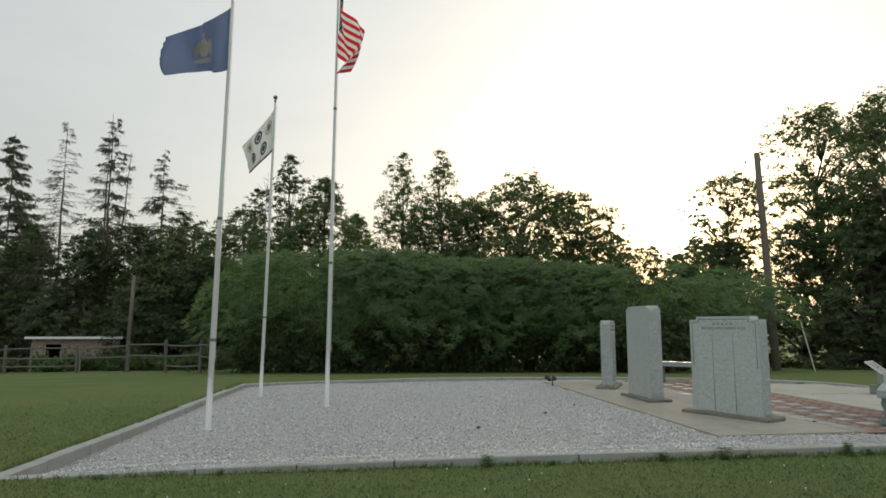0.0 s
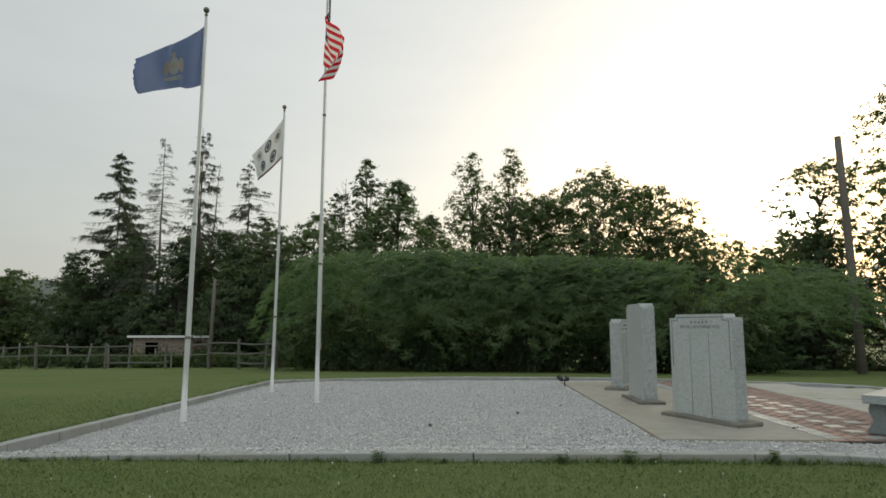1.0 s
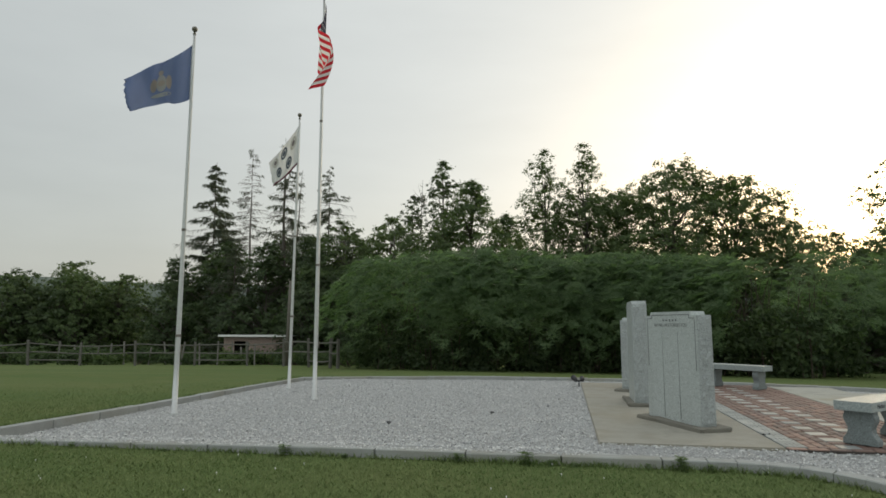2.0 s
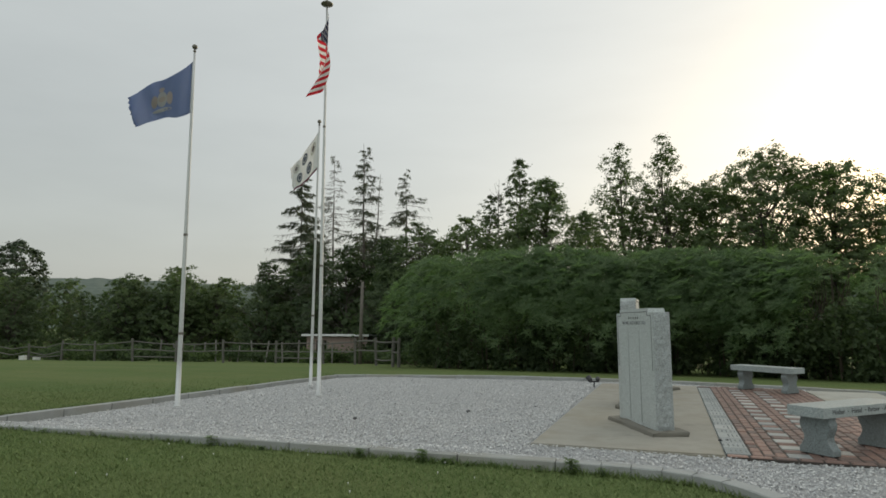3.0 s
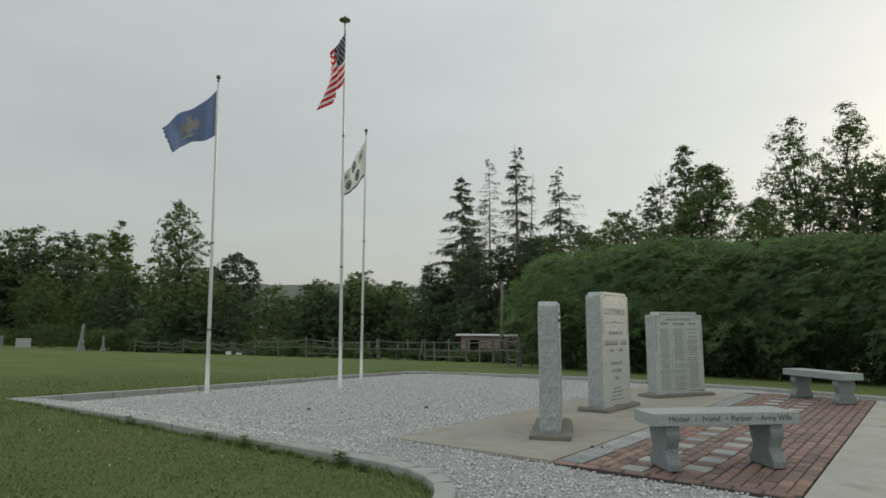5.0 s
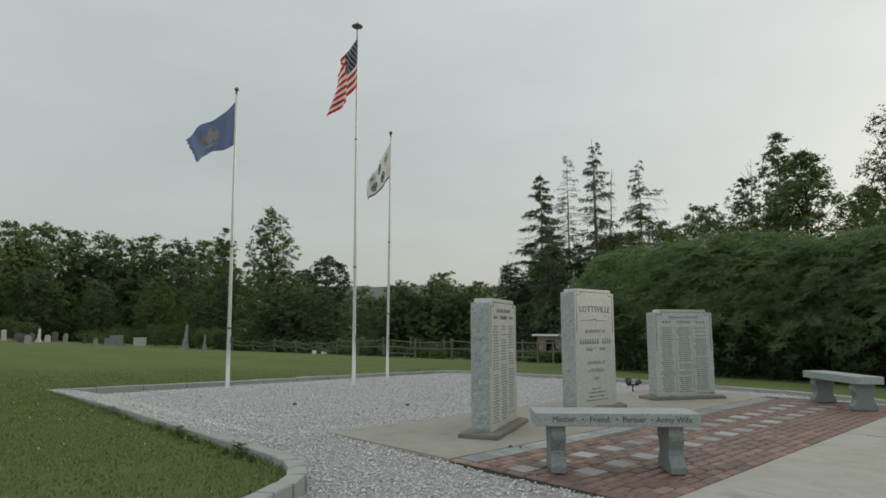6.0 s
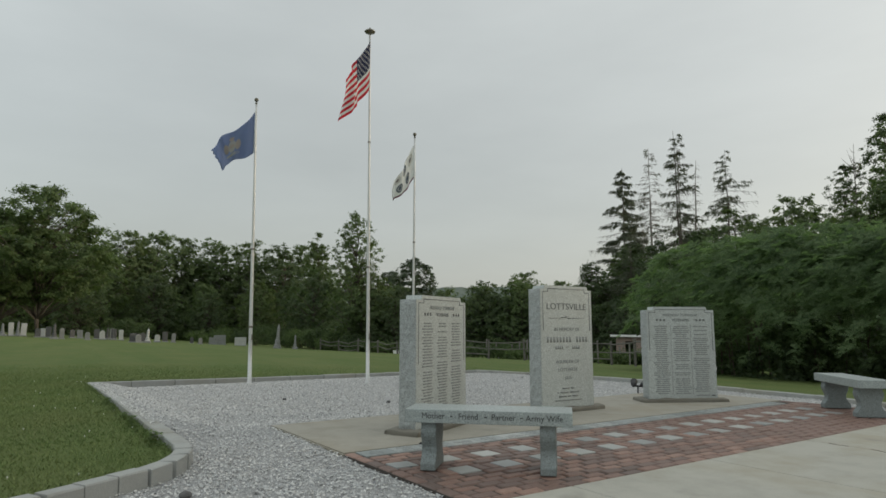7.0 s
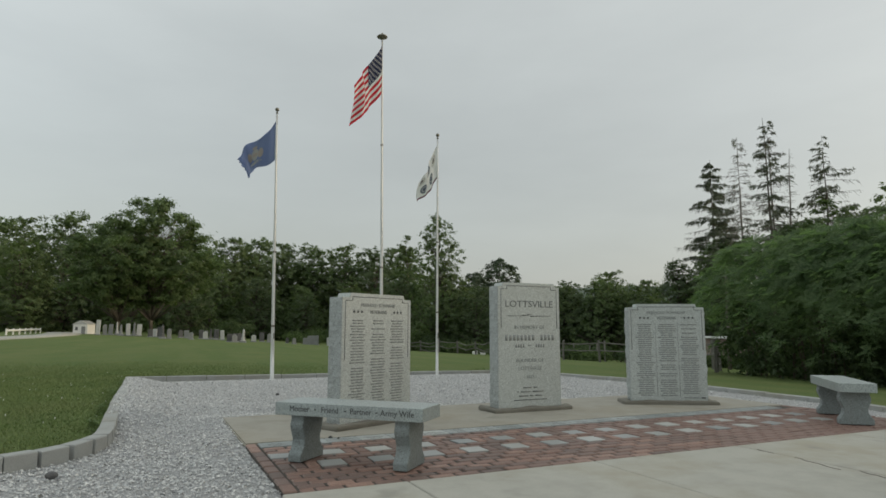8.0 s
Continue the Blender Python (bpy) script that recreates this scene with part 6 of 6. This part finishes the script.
# gravel lane that crosses the lawn, and a low white rail beyond it
def ribbon(name, pts, half, lift, material, label, category):
    line = spline([(x, y, 0) for x, y in pts], 1.5)
    v, f = [], []
    for i, p in enumerate(line):
        d = (line[min(i + 1, len(line) - 1)] - line[max(i - 1, 0)]).normalized()
        s = Vector((-d.y, d.x, 0)) * half
        for q in (p - s, p + s):
            v.append((q.x, q.y, lawn_z(q.x, q.y) + lift))
    n = len(line)
    f = [(2 * i, 2 * i + 1, 2 * i + 3, 2 * i + 2) for i in range(n - 1)]
    v2 = [(x, y, z - 0.15) for x, y, z in v]
    m = len(v)
    f += [(2 * i, 2 * i + 2, 2 * i + 2 + m, 2 * i + m) for i in range(n - 1)] + [(2 * i + 3, 2 * i + 1, 2 * i + 1 + m, 2 * i + 3 + m) for i in range(n - 1)]
    return tagged(new(name, mesh_from(name, v + v2, f, [material])), label, category, kind="structure")


ribbon("road", [(-30, -9.0), (-44, -7.2), (-58, -6.4), (-70, -6.9), (-92, -10.5)], 1.9, 0.05, M_APRON, "pale gravel lane crossing the far lawn", "lane")
rail = thing("white_rail_fence", pose(0, 0, 0), "low white rail fence beyond the lane", "fence")
pts = [Vector((-62 - 3.0 * k, -10.4 - 0.1 * k, 0)) for k in range(7)]
for p in pts:
    o = part("post", box(0.14, 0.14, 0.75, (0, 0, -0.1), 0.01, 1), M_WHITE, rail)
    o.matrix_basis = pose(p.x, p.y, lawn_z(p.x, p.y))
for a, b in zip(pts, pts[1:]):
    za, zb = lawn_z(a.x, a.y), lawn_z(b.x, b.y)
    part("rail", tube(bmesh.new(), [Vector((a.x, a.y, za + 0.45)), Vector((b.x, b.y, zb + 0.45))], [0.11, 0.11], 4), M_WHITE, rail)

# weeds along the kerb
r = np.random.default_rng(77)
line = spline([p for p in KERB_S[:7]], 0.05)
for x, tall in ((-1.9, 0.05), (-0.9, 0.06), (0.1, 0.05), (1.4, 0.11), (2.0, 0.06), (3.05, 0.09), (3.62, 0.13), (3.85, 0.06), (4.05, 0.05), (4.62, 0.06), (4.95, 0.17), (5.2, 0.07)):
    p = min(line, key=lambda q: abs(q.x - x))
    big = tall > 0.08
    ob = thing("weed", pose(p.x, p.y - 0.045, lawn_z(p.x, p.y - 0.05)), "leafy green weed growing against the kerb" if big else "small green weed growing against the kerb", "weed")
    v, f = [], []
    for j in range(5 if big else 3):
        # a thin stalk with a ring of pointed leaves at its top and a few lower down
        foot = Vector((r.uniform(-0.03, 0.03), r.uniform(-0.02, 0.01), -0.01))
        top = foot + Vector((r.uniform(-0.35, 0.35) * tall, r.uniform(-0.4, 0.05) * tall, tall * r.uniform(0.55, 1.0)))
        k = len(v)
        v += [foot + Vector((0.002, 0, 0)), foot - Vector((0.002, 0, 0)), top - Vector((0.001, 0, 0)), top + Vector((0.001, 0, 0))]
        f.append((k, k + 1, k + 2, k + 3))
        for level, n in ((1.0, 7), (0.66, 4), (0.36, 4)):
            at = foot.lerp(top, level)
            for i in range(n):
                a = 2 * math.pi * i / n + r.uniform(-0.5, 0.5)
                d = Vector((math.cos(a), math.sin(a), r.uniform(-0.1, 0.55)))
                side = Vector((-math.sin(a), math.cos(a), 0)) * (0.007 + 0.028 * tall)
                ln = 0.018 + tall * r.uniform(0.16, 0.26)
                k = len(v)
                v += [at, at + d * ln * 0.5 + side, at + d * ln - Vector((0, 0, ln * 0.2)), at + d * ln * 0.5 - side]
                f.append((k, k + 1, k + 2, k + 3))
    part("leaves", mesh_from("leaves", v, f, [L_WEED]), None, ob)
# clover heads and small daisies in the lawn
n = 60
xs, ys = r.uniform(-5, 7.5, n), r.uniform(2.0, 5.9, n)
v, f = [], []
for x, y in zip(xs, ys):
    if inside(x, y, 0.05):
        continue
    z, k, s = lawn_z(x, y) + r.uniform(0.025, 0.045), len(v), r.uniform(0.004, 0.007)
    for dx, dy, dz in ((1, 0, 0), (-1, 0, 0), (0, 1, 0), (0, -1, 0), (0, 0, 0.8), (0, 0, -3.5)):
        v.append((x + s * dx, y + s * dy, z + s * dz))
    f += [(k, k + 2, k + 4), (k + 2, k + 1, k + 4), (k + 1, k + 3, k + 4), (k + 3, k, k + 4), (k + 2, k, k + 5), (k + 1, k + 2, k + 5), (k + 3, k + 1, k + 5), (k, k + 3, k + 5)]
tagged(new("clover", mesh_from("clover", v, f, [M_WHITE])), "scattered white clover heads in the lawn", "clover", kind="stuff")


# ---- brick paving, memorial strip and donor stones ----
paving = thing("brick_paving", PLAZA, "red brick paving with inset engraved stones between pad and apron", "paving", kind="structure")
part("sand_bed", box(E_U - 0.012, LONG - 0.004, 0.16, ((E_U) / 2, LONG / 2, -0.172), 0.0), M_JOINT, paving)
r = random.Random(19)
U0, BW, BL = 0.232, 0.1, 0.2
brick_meshes = []
for k in range(4):
    bm = box(BL - 0.020, BW - 0.012, 0.06, (0, 0, -0.06), 0.009, 1)
    for v in bm.verts:
        v.co += Vector((r.uniform(-1, 1), r.uniform(-1, 1), r.uniform(-0.6, 0.6))) * 0.0018
    brick_meshes.append(mesh_of("brick", bm, M_BRICK))
half_brick = mesh_of("brick", box(BW - 0.009, BW - 0.009, 0.06, (0, 0, -0.06), 0.005, 1), M_BRICK)
tile_mesh = mesh_of("donor_stone", box(0.193, 0.193, 0.06, (0, 0, -0.06), 0.004, 1), M_TILE)
far_v, far_f = [], []


def lay(mesh, name, u, v, turn, near=True):
    m = pose(u, v, -0.002 + r.uniform(-0.005, 0.003), r.uniform(-0.9, 0.9), r.uniform(-0.9, 0.9), turn + r.uniform(-1.2, 1.2))
    if near:
        o = part(name, mesh, None, paving)
        o.matrix_basis = m
    else:
        k = len(far_v)
        far_v.extend([tuple(m @ p.co) for p in mesh.vertices])
        far_f.extend([tuple(k + i for i in p.vertices) for p in mesh.polygons])


# border courses across both ends
for end in (0.05, LONG - 0.05):
    u = 0.10
    while u < E_U - 0.02:
        wide = min(BL, E_U - u + 0.1)
        lay(r.choice(brick_meshes), "brick", u, end, 0, near=end < 1)
        u += BL
cols = int((E_U - U0) / BW + 1e-6)
tile_cols = {3: 0, 7: 1}
for c in range(cols):
    u = U0 + BW * (c + 0.5)
    tiled = c in (3, 4, 7, 8)
    v = 0.105
    if not tiled:
        v += (0.0 if c % 2 else 0.1) - 0.1
        while v < LONG - 0.11:
            if v < 0.10:
                lay(half_brick, "brick", u, 0.155, 90, True)
                v += BL
                continue
            if v + BL > LONG - 0.10:
                lay(half_brick, "brick", u, v + 0.05, 90, False)
                break
            near = v < 3.0 or (c > 9 and v < 3.9)
            lay(r.choice(brick_meshes), "brick", u, v + BL / 2, 90, near)
            v += BL
    elif c in tile_cols:
        shift = 0.0 if tile_cols[c] == 0 else 0.15
        v = 0.105
        k = 0
        if shift:
            for _ in range(3):
                lay(r.choice(brick_meshes), "brick", u + BW / 2, v + 0.052, 0, True)
                v += 0.103
        while v + 0.52 < LONG - 0.08:
            lay(tile_mesh, "donor_stone", u + BW / 2, v + 0.1, 0, True)
            lay(r.choice(brick_meshes), "brick", u + BW / 2, v + 0.253, 0, v < 3.0)
            lay(r.choice(brick_meshes), "brick", u + BW / 2, v + 0.357, 0, v < 3.0)
            v += 0.411
        while v + 0.1 < LONG - 0.1:
            lay(r.choice(brick_meshes), "brick", u + BW / 2, v + 0.052, 0, False)
            v += 0.103
me = bpy.data.meshes.new("brick_field")
me.from_pydata(far_v, [], far_f)
me.materials.append(M_BRICK)
rest = part("brick_field", me, None, paving, "red bricks at the paving's far end")
tagged(rest, kind="stuff")
strip_mesh = mesh_of("memorial_stone", box(0.216, 0.296, 0.06, (0, 0, -0.06), 0.004, 1), M_STRIP)
r = random.Random(23)
for k in range(int((LONG - 0.2) / 0.3)):
    v = 0.255 + 0.3 * k
    o = part("memorial_stone", strip_mesh, None, paving, "grey granite stone with fine engraved lines" if k == 0 else "")
    o.matrix_basis = pose(0.112, v, 0.0005 * (k % 2), 0, 0, r.uniform(-0.3, 0.3))
    rects = []
    for j in range(r.choice((3, 4, 4, 5))):
        y, tot = 0.085 - 0.044 * j - r.uniform(0, 0.006), 0.24 * r.uniform(0.35, 1.0)
        cut = r.uniform(0.35, 0.65)
        rects += [(-tot / 2 + tot * cut / 2, y, tot * cut - 0.012, 0.016), (tot / 2 - tot * (1 - cut) / 2, y, tot * (1 - cut) - 0.012, 0.016)]
    bars("engraving", rects, M_NAME, o, pose(0, 0, 0, 0, 0, -90), depth=0.0016)

# worn, grit-filled cracks across the apron
def crack(a, b, seed):
    r2 = random.Random(seed)
    a, b = PLAZA.inverted() @ Vector(a), PLAZA.inverted() @ Vector(b)
    d = (b - a).normalized()
    s = Vector((-d.y, d.x, 0))
    bm = bmesh.new()
    n = max(5, int((b - a).length / 0.05))
    pts = [a.lerp(b, k / n) + s * r2.uniform(-0.012, 0.012) for k in range(n + 1)]
    half = [0.001 if k in (0, n) else r2.uniform(0.002, 0.006) for k in range(n + 1)]
    rows = [[bm.verts.new((p.x + s.x * h * q, p.y + s.y * h * q, z)) for q, z in ((-1, -0.01), (-1, 0.0022), (1, 0.0022), (1, -0.01))] for p, h in zip(pts, half)]
    for u, v in zip(rows, rows[1:]):
        for j in range(3):
            bm.faces.new((u[j], v[j], v[j + 1], u[j + 1]))
    bmesh.ops.recalc_face_normals(bm, faces=bm.faces)
    part("crack", bm, M_JOINT, apron, "dark grit-filled crack")


for k, (a, b) in enumerate((((8.28, 11.36, 0), (8.72, 11.27, 0)), ((8.80, 11.37, 0), (9.02, 11.32, 0)), ((7.92, 11.36, 0), (8.10, 11.34, 0)))):
    crack(a, b, 40 + k)
